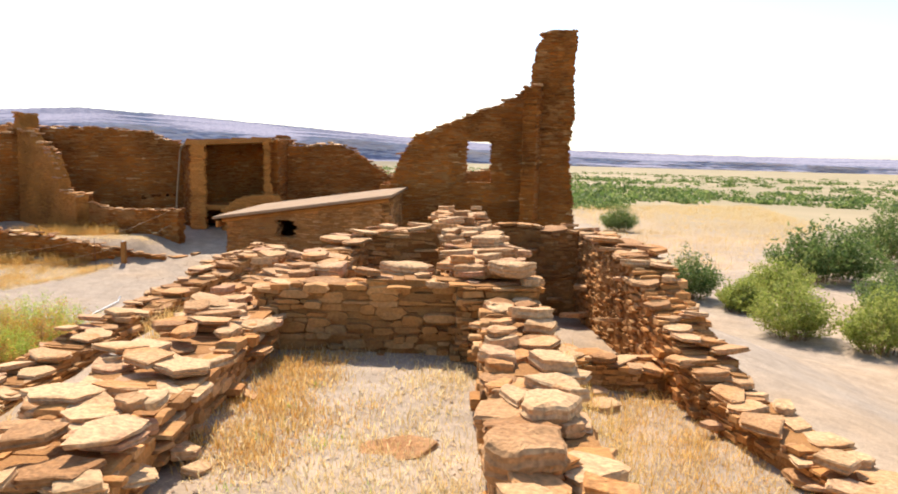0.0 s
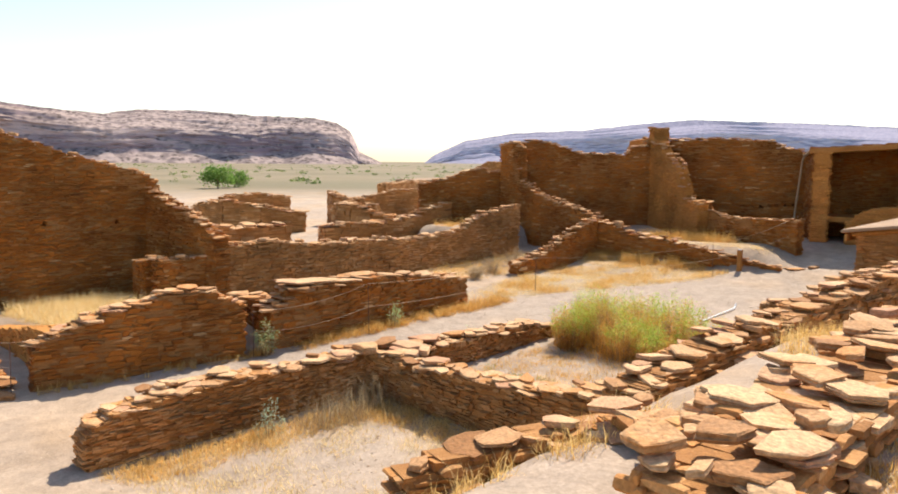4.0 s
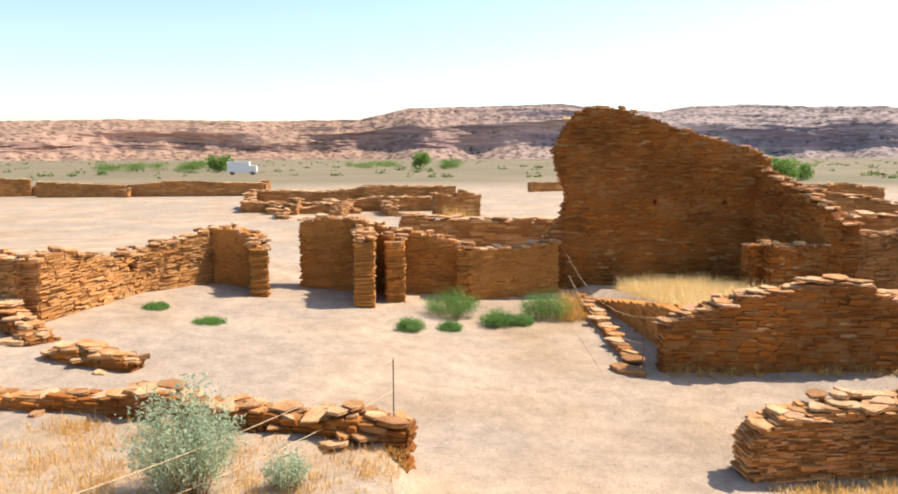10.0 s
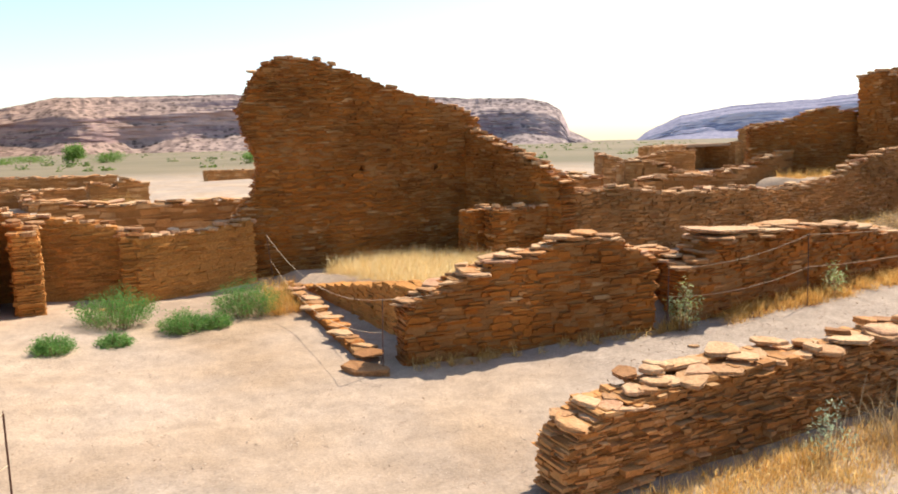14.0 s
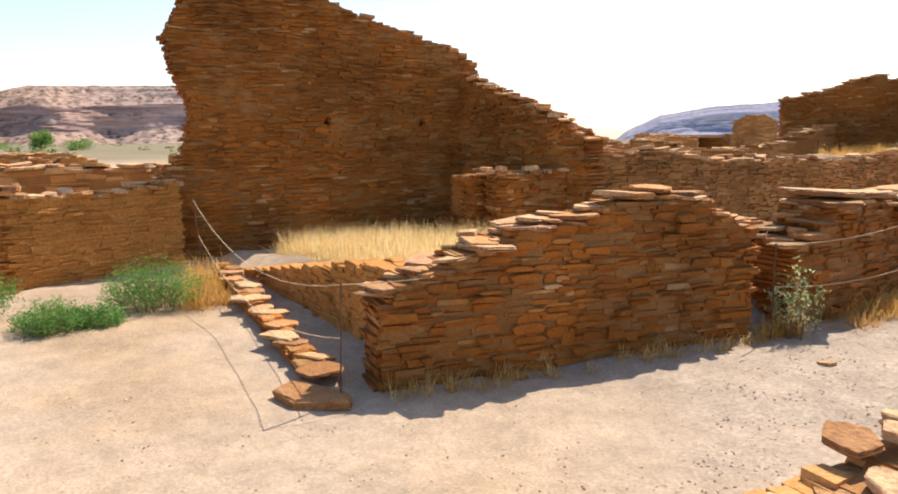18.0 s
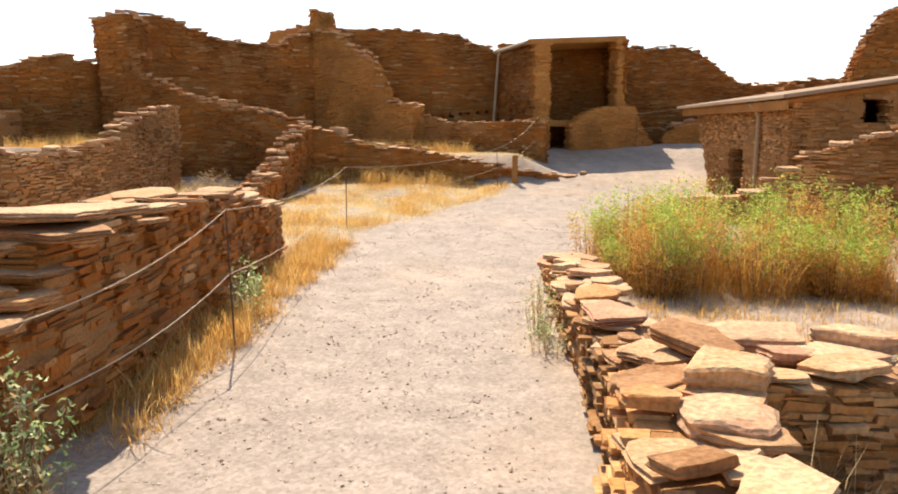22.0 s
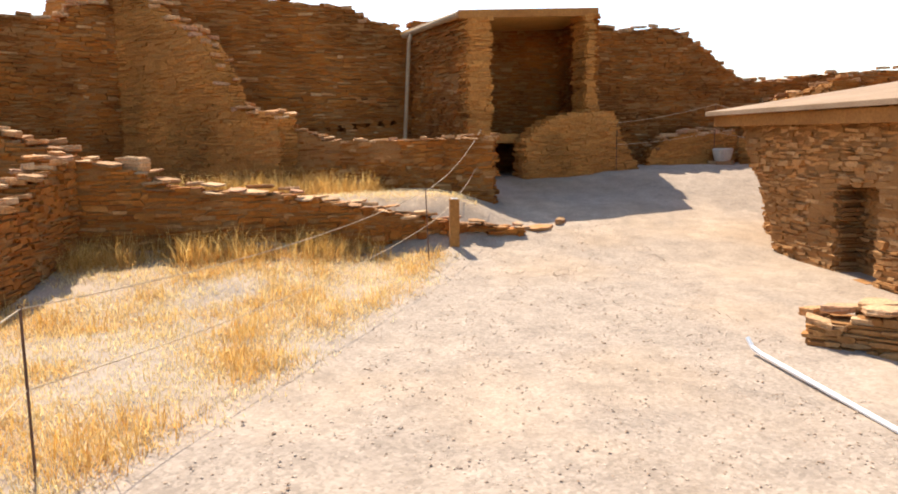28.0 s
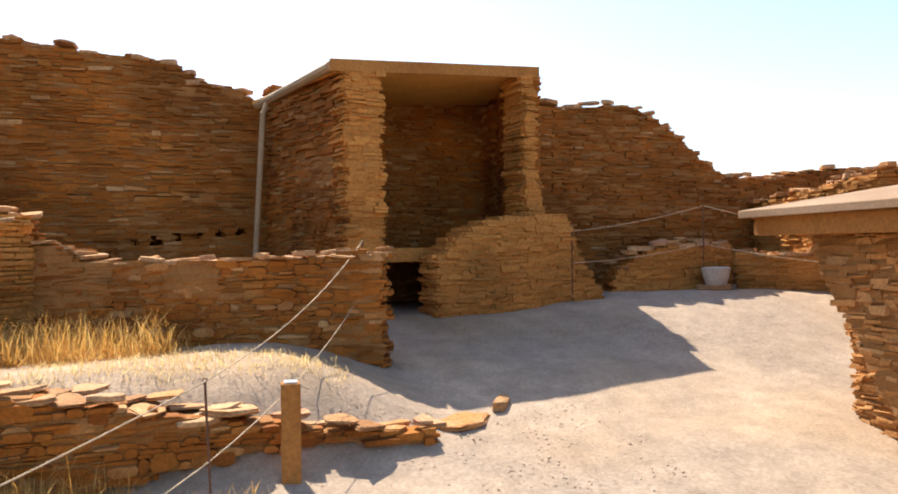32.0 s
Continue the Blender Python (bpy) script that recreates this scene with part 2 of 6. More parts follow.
def ground_material():
    m = material("dry_dirt", [(0.33, 0.222, 0.132), (0.412, 0.292, 0.19), (0.475, 0.352, 0.243)], rough=0.95, scale=0.45, grain=38, bump=0.5, fine=0.26, distance=0.012)
    nodes, links = m.node_tree.nodes, m.node_tree.links
    b = nodes["Principled BSDF"]
    old = b.inputs["Base Color"].links[0].from_socket
    geo = nodes.new("ShaderNodeNewGeometry")
    sep = nodes.new("ShaderNodeSeparateXYZ")
    links.new(geo.outputs["Position"], sep.inputs[0])
    # scrub land far out: sparse olive and straw cover beyond the ruin
    ln = nodes.new("ShaderNodeVectorMath")
    ln.operation = "DISTANCE"
    links.new(geo.outputs["Position"], ln.inputs[0])
    ln.inputs[1].default_value = (-38, 12, 0)
    far = nodes.new("ShaderNodeMapRange")
    far.inputs["From Min"].default_value, far.inputs["From Max"].default_value = 55, 95
    links.new(ln.outputs["Value"], far.inputs["Value"])
    patch = nodes.new("ShaderNodeTexNoise")
    patch.inputs["Scale"].default_value, patch.inputs["Detail"].default_value = 0.02, 6
    links.new(geo.outputs["Position"], patch.inputs["Vector"])
    pr = nodes.new("ShaderNodeValToRGB")
    els = pr.color_ramp.elements
    els[0].position, els[0].color = 0.38, (0.37, 0.28, 0.16, 1)
    els[1].position, els[1].color = 0.62, (0.27, 0.215, 0.115, 1)
    links.new(patch.outputs["Fac"], pr.inputs["Fac"])
    mx = nodes.new("ShaderNodeMix")
    mx.data_type = "RGBA"
    links.new(far.outputs[0], mx.inputs["Factor"])
    # trodden pinkish-grey gravel among the warm sand
    tread = nodes.new("ShaderNodeTexNoise")
    tread.inputs["Scale"].default_value, tread.inputs["Detail"].default_value = 0.28, 5
    links.new(geo.outputs["Position"], tread.inputs["Vector"])
    tr = nodes.new("ShaderNodeMapRange")
    tr.inputs["From Min"].default_value, tr.inputs["From Max"].default_value = 0.42, 0.58
    tr.inputs["To Max"].default_value = 0.75
    links.new(tread.outputs["Fac"], tr.inputs["Value"])
    speck = nodes.new("ShaderNodeTexVoronoi")
    speck.inputs["Scale"].default_value = 34
    links.new(geo.outputs["Position"], speck.inputs["Vector"])
    sr = nodes.new("ShaderNodeValToRGB")
    sr.color_ramp.elements[0].position, sr.color_ramp.elements[0].color = 0.0, (0.262, 0.2, 0.145, 1)
    sr.color_ramp.elements[1].position, sr.color_ramp.elements[1].color = 1.0, (0.42, 0.325, 0.246, 1)
    bw = nodes.new("ShaderNodeRGBToBW")
    links.new(speck.outputs["Color"], bw.inputs[0])
    links.new(bw.outputs[0], sr.inputs["Fac"])
    # the gravelled strip of the walked path
    strip = None
    for axis, lo, hi in (("Y", 27, 23), ("Y", 5.5, 9), ("X", -16.5, -15.0), ("X", -7.5, -9.5)):
        edge = nodes.new("ShaderNodeMapRange")
        edge.inputs["From Min"].default_value, edge.inputs["From Max"].default_value = lo, hi
        links.new(sep.outputs[axis], edge.inputs["Value"])
        if strip is None:
            strip = edge.outputs[0]
        else:
            times_ = nodes.new("ShaderNodeMath")
            times_.operation = "MULTIPLY"
            links.new(strip, times_.inputs[0])
            links.new(edge.outputs[0], times_.inputs[1])
            strip = times_.outputs[0]
    top_ = nodes.new("ShaderNodeMath")
    top_.operation = "MULTIPLY_ADD"
    top_.use_clamp = True
    links.new(strip, top_.inputs[0])
    top_.inputs[1].default_value = 0.6
    links.new(tr.outputs[0], top_.inputs[2])
    gm = nodes.new("ShaderNodeMix")
    gm.data_type = "RGBA"
    links.new(top_.outputs[0], gm.inputs["Factor"])
    links.new(old, gm.inputs["A"])
    links.new(sr.outputs["Color"], gm.inputs["B"])
    side = nodes.new("ShaderNodeMapRange")
    side.inputs["From Min"].default_value, side.inputs["From Max"].default_value = -70, -10
    side.inputs["To Min"].default_value, side.inputs["To Max"].default_value = 0.62, 1.0
    links.new(sep.outputs["X"], side.inputs["Value"])
    land = nodes.new("ShaderNodeVectorMath")
    land.operation = "SCALE"
    links.new(pr.outputs["Color"], land.inputs[0])
    links.new(side.outputs[0], land.inputs["Scale"])
    # scuffs and damp patches a hand's width to a stride across
    scuff = nodes.new("ShaderNodeTexNoise")
    scuff.inputs["Scale"].default_value, scuff.inputs["Detail"].default_value, scuff.inputs["Roughness"].default_value = 2.6, 9, 0.72
    links.new(geo.outputs["Position"], scuff.inputs["Vector"])
    sc = nodes.new("ShaderNodeMapRange")
    sc.inputs["From Min"].default_value, sc.inputs["From Max"].default_value = 0.36, 0.62
    sc.inputs["To Min"].default_value, sc.inputs["To Max"].default_value = 0.82, 1.13
    links.new(scuff.outputs["Fac"], sc.inputs["Value"])
    sg = nodes.new("ShaderNodeVectorMath")
    sg.operation = "SCALE"
    links.new(gm.outputs["Result"], sg.inputs[0])
    links.new(sc.outputs[0], sg.inputs["Scale"])
    lump = nodes.new("ShaderNodeBump")
    lump.inputs["Strength"].default_value, lump.inputs["Distance"].default_value = 0.5, 0.035
    links.new(scuff.outputs["Fac"], lump.inputs["Height"])
    links.new(b.inputs["Normal"].links[0].from_socket, lump.inputs["Normal"])
    links.new(lump.outputs["Normal"], b.inputs["Normal"])
    links.new(sg.outputs["Vector"], mx.inputs["A"])
    links.new(land.outputs["Vector"], mx.inputs["B"])
    links.new(mx.outputs["Result"], b.inputs["Base Color"])
    return m


M_GROUND = ground_material()


def mesa_material(name, rock, talus, bush_dark=0.32, warm=0.0):
    m = bpy.data.materials.new(name)
    m.use_nodes = True
    nodes, links = m.node_tree.nodes, m.node_tree.links
    b = nodes["Principled BSDF"]
    b.inputs["Roughness"].default_value = 1.0
    b.inputs["Specular IOR Level"].default_value = 0.0
    geo = nodes.new("ShaderNodeNewGeometry")
    sep = nodes.new("ShaderNodeSeparateXYZ")
    links.new(geo.outputs["Normal"], sep.inputs[0])
    steep = nodes.new("ShaderNodeMapRange")
    steep.inputs["From Min"].default_value, steep.inputs["From Max"].default_value = 0.25, 0.8
    links.new(sep.outputs["Z"], steep.inputs["Value"])
    bands = nodes.new("ShaderNodeTexNoise")
    bands.inputs["Scale"].default_value, bands.inputs["Detail"].default_value = 1.0, 6
    mp = nodes.new("ShaderNodeMapping")
    mp.inputs["Scale"].default_value = (0.004, 0.004, 0.10)
    links.new(geo.outputs["Position"], mp.inputs["Vector"])
    links.new(mp.outputs[0], bands.inputs["Vector"])
    r1, r2 = nodes.new("ShaderNodeValToRGB"), nodes.new("ShaderNodeValToRGB")
    for r, cols in ((r1, rock), (r2, talus)):
        for e, p, c in zip(r.color_ramp.elements, (0.41, 0.59), cols):
            e.position, e.color = p, (*c, 1)
    spots = nodes.new("ShaderNodeTexNoise")
    spots.inputs["Scale"].default_value, spots.inputs["Detail"].default_value = 0.09, 5
    links.new(geo.outputs["Position"], spots.inputs["Vector"])
    links.new(bands.outputs["Fac"], r1.inputs["Fac"])
    links.new(spots.outputs["Fac"], r2.inputs["Fac"])
    # dark junipers dotted over the ledges
    dots = nodes.new("ShaderNodeTexVoronoi")
    dots.inputs["Scale"].default_value = 0.11
    links.new(geo.outputs["Position"], dots.inputs["Vector"])
    dot = nodes.new("ShaderNodeMapRange")
    dot.inputs["From Min"].default_value, dot.inputs["From Max"].default_value = 0.26, 0.38
    dot.inputs["To Min"].default_value, dot.inputs["To Max"].default_value = bush_dark, 1.0
    links.new(dots.outputs["Distance"], dot.inputs["Value"])
    bush = nodes.new("ShaderNodeVectorMath")
    bush.operation = "SCALE"
    links.new(r2.outputs["Color"], bush.inputs[0])
    links.new(dot.outputs[0], bush.inputs["Scale"])
    mx = nodes.new("ShaderNodeMix")
    mx.data_type = "RGBA"
    links.new(steep.outputs[0], mx.inputs["Factor"])
    links.new(r1.outputs["Color"], mx.inputs["A"])
    links.new(bush.outputs["Vector"], mx.inputs["B"])
    # warm sunlit tone of the south end, put into the colour by position
    place = nodes.new("ShaderNodeSeparateXYZ")
    links.new(geo.outputs["Position"], place.inputs[0])
    south = nodes.new("ShaderNodeMapRange")
    south.inputs["From Min"].default_value, south.inputs["From Max"].default_value = 450, -50
    south.inputs["To Max"].default_value = warm
    links.new(place.outputs["Y"], south.inputs["Value"])
    tint = nodes.new("ShaderNodeMix")
    tint.data_type, tint.blend_type = "RGBA", "MULTIPLY"
    links.new(south.outputs[0], tint.inputs["Factor"])
    links.new(mx.outputs["Result"], tint.inputs["A"])
    tint.inputs["B"].default_value = (1.0, 0.80, 0.62, 1)
    links.new(tint.outputs["Result"], b.inputs["Base Color"])
    return m


# purple of the hazy, shaded cliffs is mixed into the rock colour
M_MESA = mesa_material("hazy_canyon_sandstone", [(0.27, 0.20, 0.225), (0.56, 0.42, 0.385)], [(0.22, 0.17, 0.155), (0.40, 0.31, 0.27)], 0.42, 0.9)
# distance haze is painted in: pale violet cliffs, subdued sunlit ledges
M_FAR = mesa_material("haze_tinted_sandstone", [(0.62, 0.575, 0.64), (0.72, 0.66, 0.70)], [(0.27, 0.255, 0.315), (0.34, 0.315, 0.37)], 0.85)

# ---- ground ----


def step(a, b, v):
    k = min(1.0, max(0.0, (v - a) / (b - a)))
    return k * k * (3 - 2 * k)


def ground_z(x, y):
    """The lie of the land: a plaza, a path that climbs to the north, and the filled rooms of the east mound."""
    n, w = max(0.0, min(y, 31.0) - 25.0), max(0.0, min(5.5, -16.0 - x))
    z = 1.3 + 0.032 * max(0.0, min(y, 25.0) - 4) + 0.118 * n ** 1.2 + 0.07 * max(0.0, 2 - max(y, -8.0)) + 0.02 * w
    z += max(0.0, 2.88 - z) * step(-9.7, -11.6, x) * step(26.2, 27.4, y) * step(-17.5, -16.0, x) * step(32, 30.5, y)
    z += max(0.0, 3.08 - z) * step(-24.7, -24.3, x) * step(-21.1, -21.45, x) * step(22.3, 23.0, y) * step(27.0, 26.4, y)
    xw = -16.95 + (y - 4.7) * 0.22
    z += max(0.0, 2.15 - 0.08 * max(0.0, -17 - x) - z) * step(5.25, 5.5, y) * step(9.7, 9.3, y) * step(xw + 0.1, xw - 0.2, x) * step(-24.4, -24.1, x)
    z += 0.16 * step(-8.3, -5.6, x) * step(27.6, 30.3, y) * step(3.0, 0.0, x) * step(40, 34, y)
    z += 0.2 * step(-12.6, -14.4, x) * step(22.8, 25.2, y) * step(26.6, 26.0, y) * step(-17.8, -17.2, x)
    out = max(step(-27, -45, x), step(-12, -25, y), step(36, 60, y))
    z += (1.1 - 0.006 * max(0.0, -x - 45) - z) * out
    edge = -12.1 + (y + 0.4) * 0.38
    z += max(0.0, 1.93 - z) * step(edge - 0.15, edge + 0.1, x) * step(-0.3, -0.65, y) * step(-9.5, -7.0, y) * step(-7.0, -9.0, x)
    k = step(1.0, 3.0, y)
    south = step(-9.2, -2.4, x)
    north = 0.8 * step(-6.6, -3.9, x) + 0.2 * step(-2.5, -2.2, x)
    lift = (south * (1 - k) + north * k) * step(19.5, 10.5, y) * step(-24, -8, y)
    z += (4.18 - 0.1 * k - z) * lift
    east = step(1.0, 1.5, x)
    z += (3.35 - z) * east * step(16, 13, y) * step(-20, -6, y)
    off = step(3.2, 9.0, x)
    z += (1.9 - z) * off
    z += (0.6 - z) * step(9, 60, x)
    return z


def surface_z(x, y):
    """The ground with its small bumps, as it is laid near the ruin."""
    return ground_z(x, y) + 0.05 * noise.noise((x * 0.9, y * 0.9, 0)) + 0.02 * noise.noise((x * 3.1, y * 3.1, 4))


def far_steps(a, b, fine, reach):
    v = list(np.arange(a, b + fine / 2, fine))
    d = fine
    while v[-1] < reach:
        d *= 1.22
        v.append(v[-1] + d)
    d = fine
    while v[0] > -reach:
        d *= 1.22
        v.insert(0, v[0] - d)
    return v


def build_ground():
    xs, ys = far_steps(-28, 6, 0.3, 4200), far_steps(-10, 34, 0.3, 4200)
    verts = []
    for y in ys:
        for x in xs:
            near = 1.0 if abs(x + 12) < 40 and abs(y - 12) < 40 else 0.0
            z = surface_z(x, y) if near else ground_z(x, y)
            verts.append((x, y, z))
    w = len(xs)
    faces = [(j * w + i, j * w + i + 1, (j + 1) * w + i + 1, (j + 1) * w + i) for j in range(len(ys) - 1) for i in range(w - 1)]
    me = bpy.data.meshes.new("ground")
    me.from_pydata(verts, [], faces)
    me.materials.append(M_GROUND)
    me.polygons.foreach_set("use_smooth", [True] * len(faces))
    tagged(new("ground", me), "pale dry trampled dirt of a desert plaza and path", "ground", kind="structure")


build_ground()


# ---- mesas ----
def mesa(name, label, skyline, dist, mat, foot=-1.0, cliff=(0.35, 0.75), seed=0):
    """A canyon wall seen from afar. skyline: bearing to the left and elevation in degrees; dist: metres."""
    b0, b1 = skyline[-1][0], skyline[0][0]
    pts = sorted(skyline)
    bs = np.arange(b0, b1, 0.1)
    el = np.interp(bs, [p[0] for p in pts], [p[1] for p in pts])
    lv = [i / 44 for i in range(45)]
    verts, faces = [], []
    for b, e in zip(bs, el):
        a = radians(b)
        warp = 0.10 * noise.noise((b * 0.09, 0, seed)) + 0.05 * noise.noise((b * 0.35, 3, seed))
        d = -230.0
        for l in lv:
            w = l + warp * min(1, 4 * l * (1 - l))
            edge = min(1.0, 3 * (1 - l))
            face = 0.5 + 9.0 * max(0.0, noise.noise((b * 0.12, w * 17, seed + 7)) - 0.12)
            ledge = 3.0 + 26.0 * max(0.0, noise.noise((b * 0.1, w * 26, seed + 8)) + 0.12)
            k0, k1 = step(cliff[0] - 0.04, cliff[0] + 0.04, w), step(cliff[1] - 0.05, cliff[1] + 0.05, w)
            d += (4.6 * (1 - k0) + face * k0) * (1 - k1) + ledge * k1
            n1 = noise.noise((b * 0.25, l * 0.9, seed)) * 38 + noise.noise((b * 0.8, l * 2.5, seed + 5)) * 3.5 + noise.noise((b * 2.0, l * 9, seed + 9)) * 1.0 + noise.noise((b * 1.2, l * 30, seed + 2)) * 3.0
            r = dist + (d + n1 * edge) * dist / 1400
            at = foot - 0.15 + (e - foot + 0.15) * l
            if l == 1.0:
                at += 0.05 * noise.noise((b * 0.9, 1, seed)) + 0.03 * noise.noise((b * 3.0, 1, seed))
            verts.append((-math.sin(a) * r, math.cos(a) * r, 6 + r * math.tan(radians(at))))
    k = len(lv)
    for i in range(len(bs) - 1):
        for j in range(k - 1):
            faces.append((i * k + j, i * k + j + 1, (i + 1) * k + j + 1, (i + 1) * k + j))
    me = bpy.data.meshes.new(name)
    me.from_pydata(verts, [], faces)
    me.materials.append(mat)
    tagged(new(name, me), label, "mesa", kind="structure")


mesa("backdrop_mesa_near", "broad sandstone canyon wall with banded cliffs and talus slopes",
     [(150, 1.9), (114, 2.0), (107, 2.25), (97.5, 2.2), (90.2, 2.36), (86.6, 3.2), (81, 3.32), (75.3, 3.47), (72.4, 3.1), (68.3, 2.8), (66, 3.16), (62.2, 3.2), (58, 2.95), (53.9, 2.87), (52.3, 2.55), (51.3, 1.95), (50.9, 1.2), (50.65, 0.5), (49.5, -0.15), (48.3, -0.68), (47, -0.95)], 1300, M_MESA, seed=1)
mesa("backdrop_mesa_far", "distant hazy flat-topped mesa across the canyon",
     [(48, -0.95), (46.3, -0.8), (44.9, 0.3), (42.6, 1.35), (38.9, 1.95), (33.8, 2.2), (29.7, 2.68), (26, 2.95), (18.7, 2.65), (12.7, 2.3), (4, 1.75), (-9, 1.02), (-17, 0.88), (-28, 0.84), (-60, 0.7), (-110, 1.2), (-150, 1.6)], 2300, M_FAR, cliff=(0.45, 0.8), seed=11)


# ---- mesh tools ----
def part(name, data, parent, label="", kind=""):
    ob = new(name, data)
    ob.parent = parent
    return tagged(ob, label, kind=kind)


def base_of(name, x, y, z, label, category, group="", kind=""):
    e = new(name)
    e.location, e.empty_display_size = (x, y, z), 0.2
    return tagged(e, label, category, group, kind)


def mesh_of(name, verts, faces, mat):
    me = bpy.data.meshes.new(name)
    me.from_pydata([tuple(v) for v in verts], [], faces)
    me.materials.append(mat)
    return me


BOX_FACES = [(0, 3, 2, 1), (4, 5, 6, 7), (0, 1, 5, 4), (1, 2, 6, 5), (2, 3, 7, 6), (3, 0, 4, 7)]
BOX_SIGNS = np.array([(-1, -1, -1), (1, -1, -1), (1, 1, -1), (-1, 1, -1), (-1, -1, 1), (1, -1, 1), (1, 1, 1), (-1, 1, 1)], float)


def boxes_mesh(name, rows, mat, jit=0.012, origin=(0, 0, 0), wedge=0.0):
    """One mesh of many rough blocks. rows: centre x y z, direction x y, length, depth, height, tilt; wedge thins the ends."""
    a = np.array(rows, float)
    r = np.random.RandomState(len(rows) + 3)
    half = a[:, None, 5:8] / 2 * BOX_SIGNS[None]
    half += (r.rand(len(a), 8, 3) - 0.5) * 2 * jit * np.minimum(1, a[:, None, 5:8] / 0.12)
    if wedge:
        ends = 1 - wedge * r.rand(len(a), 2, 2) ** 1.5
        which_end, which_face = (BOX_SIGNS[:, 0] > 0).astype(int), (BOX_SIGNS[:, 2] > 0).astype(int)
        half[..., 2] *= ends[:, which_end, which_face]
        slant = (r.rand(len(a), 2) - 0.5) * 0.5
        half[..., 0] += slant[:, which_end] * BOX_SIGNS[None, :, 2] * a[:, None, 7]
    u = a[:, 3:5]
    v = np.empty((len(a), 8, 3))
    v[..., 0] = a[:, None, 0] + half[..., 0] * u[:, None, 0] - half[..., 1] * u[:, None, 1]
    v[..., 1] = a[:, None, 1] + half[..., 0] * u[:, None, 1] + half[..., 1] * u[:, None, 0]
    v[..., 2] = a[:, None, 2] + half[..., 2] + half[..., 0] * a[:, None, 8]
    v -= np.array(origin)
    f = (np.array(BOX_FACES)[None] + 8 * np.arange(len(a))[:, None, None]).reshape(-1, 4)
    me = bpy.data.meshes.new(name)
    me.from_pydata(v.reshape(-1, 3).tolist(), [], f.tolist())
    me.materials.append(mat)
    return me


def unit_block(seed, mat):
    """A split sandstone of unit size: an uneven outline along the wall, worn round on its two faces."""
    r = random.Random(seed)
    ring = [(-0.5, r.uniform(-0.3, 0.05)), (r.uniform(-0.42, -0.3), r.uniform(-0.5, -0.36)), (r.uniform(-0.05, 0.2), -0.5), (r.uniform(0.32, 0.44), r.uniform(-0.46, -0.25)),
            (0.5, r.uniform(-0.1, 0.25)), (r.uniform(0.28, 0.44), r.uniform(0.3, 0.5)), (r.uniform(-0.2, 0.1), 0.5), (r.uniform(-0.46, -0.34), r.uniform(0.25, 0.45))]
    verts = []
    for y, k in ((-0.5, 0.86), (-0.38, 1.0), (0.38, 1.0), (0.5, 0.86)):
        verts += [(x * (1 - (1 - k) * 0.35), y + r.uniform(-0.04, 0.04), z * k) for x, z in ring]
    faces = [tuple(range(8)), tuple(reversed(range(24, 32)))]
    for j in range(3):
        faces += [(j * 8 + i, (j + 1) * 8 + i, (j + 1) * 8 + (i + 1) % 8, j * 8 + (i + 1) % 8) for i in range(8)]
    me = bpy.data.meshes.new("stone_block")
    me.from_pydata(verts, [], faces)
    me.materials.append(mat)
    return me


def slab_shape(seed):
    """A broken flat slab with chipped sides and split layers, about one metre across and one thick before scaling."""
    r = random.Random(seed)
    n = r.choice((4, 5, 5, 6))
    corners = []
    for i in range(n):
        a = 2 * math.pi * (i + r.uniform(-0.3, 0.3)) / n
        d = r.uniform(0.46, 0.64)
        corners.append((math.cos(a) * d, math.sin(a) * d))
    ring = []
    for (x0, y0), (x1, y1) in zip(corners, corners[1:] + corners[:1]):
        ring.append((x0 * 0.96, y0 * 0.96))
        k = r.uniform(0.35, 0.65)
        ring.append(((x0 + (x1 - x0) * k) * r.uniform(0.9, 1.1), (y0 + (y1 - y0) * k) * r.uniform(0.9, 1.1)))
    n = len(ring)
    tx, ty = r.uniform(-0.3, 0.3), r.uniform(-0.3, 0.3)
    rows = []
    for z, k in ((-0.5, 0.88), (-0.12, 1.0), (0.05, 0.93), (0.42, 0.97), (0.5, 0.88)):
        rows.append([(x * k * r.uniform(0.93, 1.05), y * k * r.uniform(0.93, 1.05), z + (tx * x + ty * y) * (z > 0) + r.uniform(-0.09, 0.09)) for x, y in ring])
    faces = [tuple(reversed(range(n)))]
    verts = [v for row in rows for v in row]
    verts.append((r.uniform(-0.1, 0.1), r.uniform(-0.1, 0.1), 0.5 + r.uniform(-0.1, 0.12)))
    for j in range(4):
        faces += [(j * n + i, j * n + (i + 1) % n, (j + 1) * n + (i + 1) % n, (j + 1) * n + i) for i in range(n)]
    faces += [(4 * n + i, 4 * n + (i + 1) % n, 5 * n) for i in range(n)]
    return verts, faces


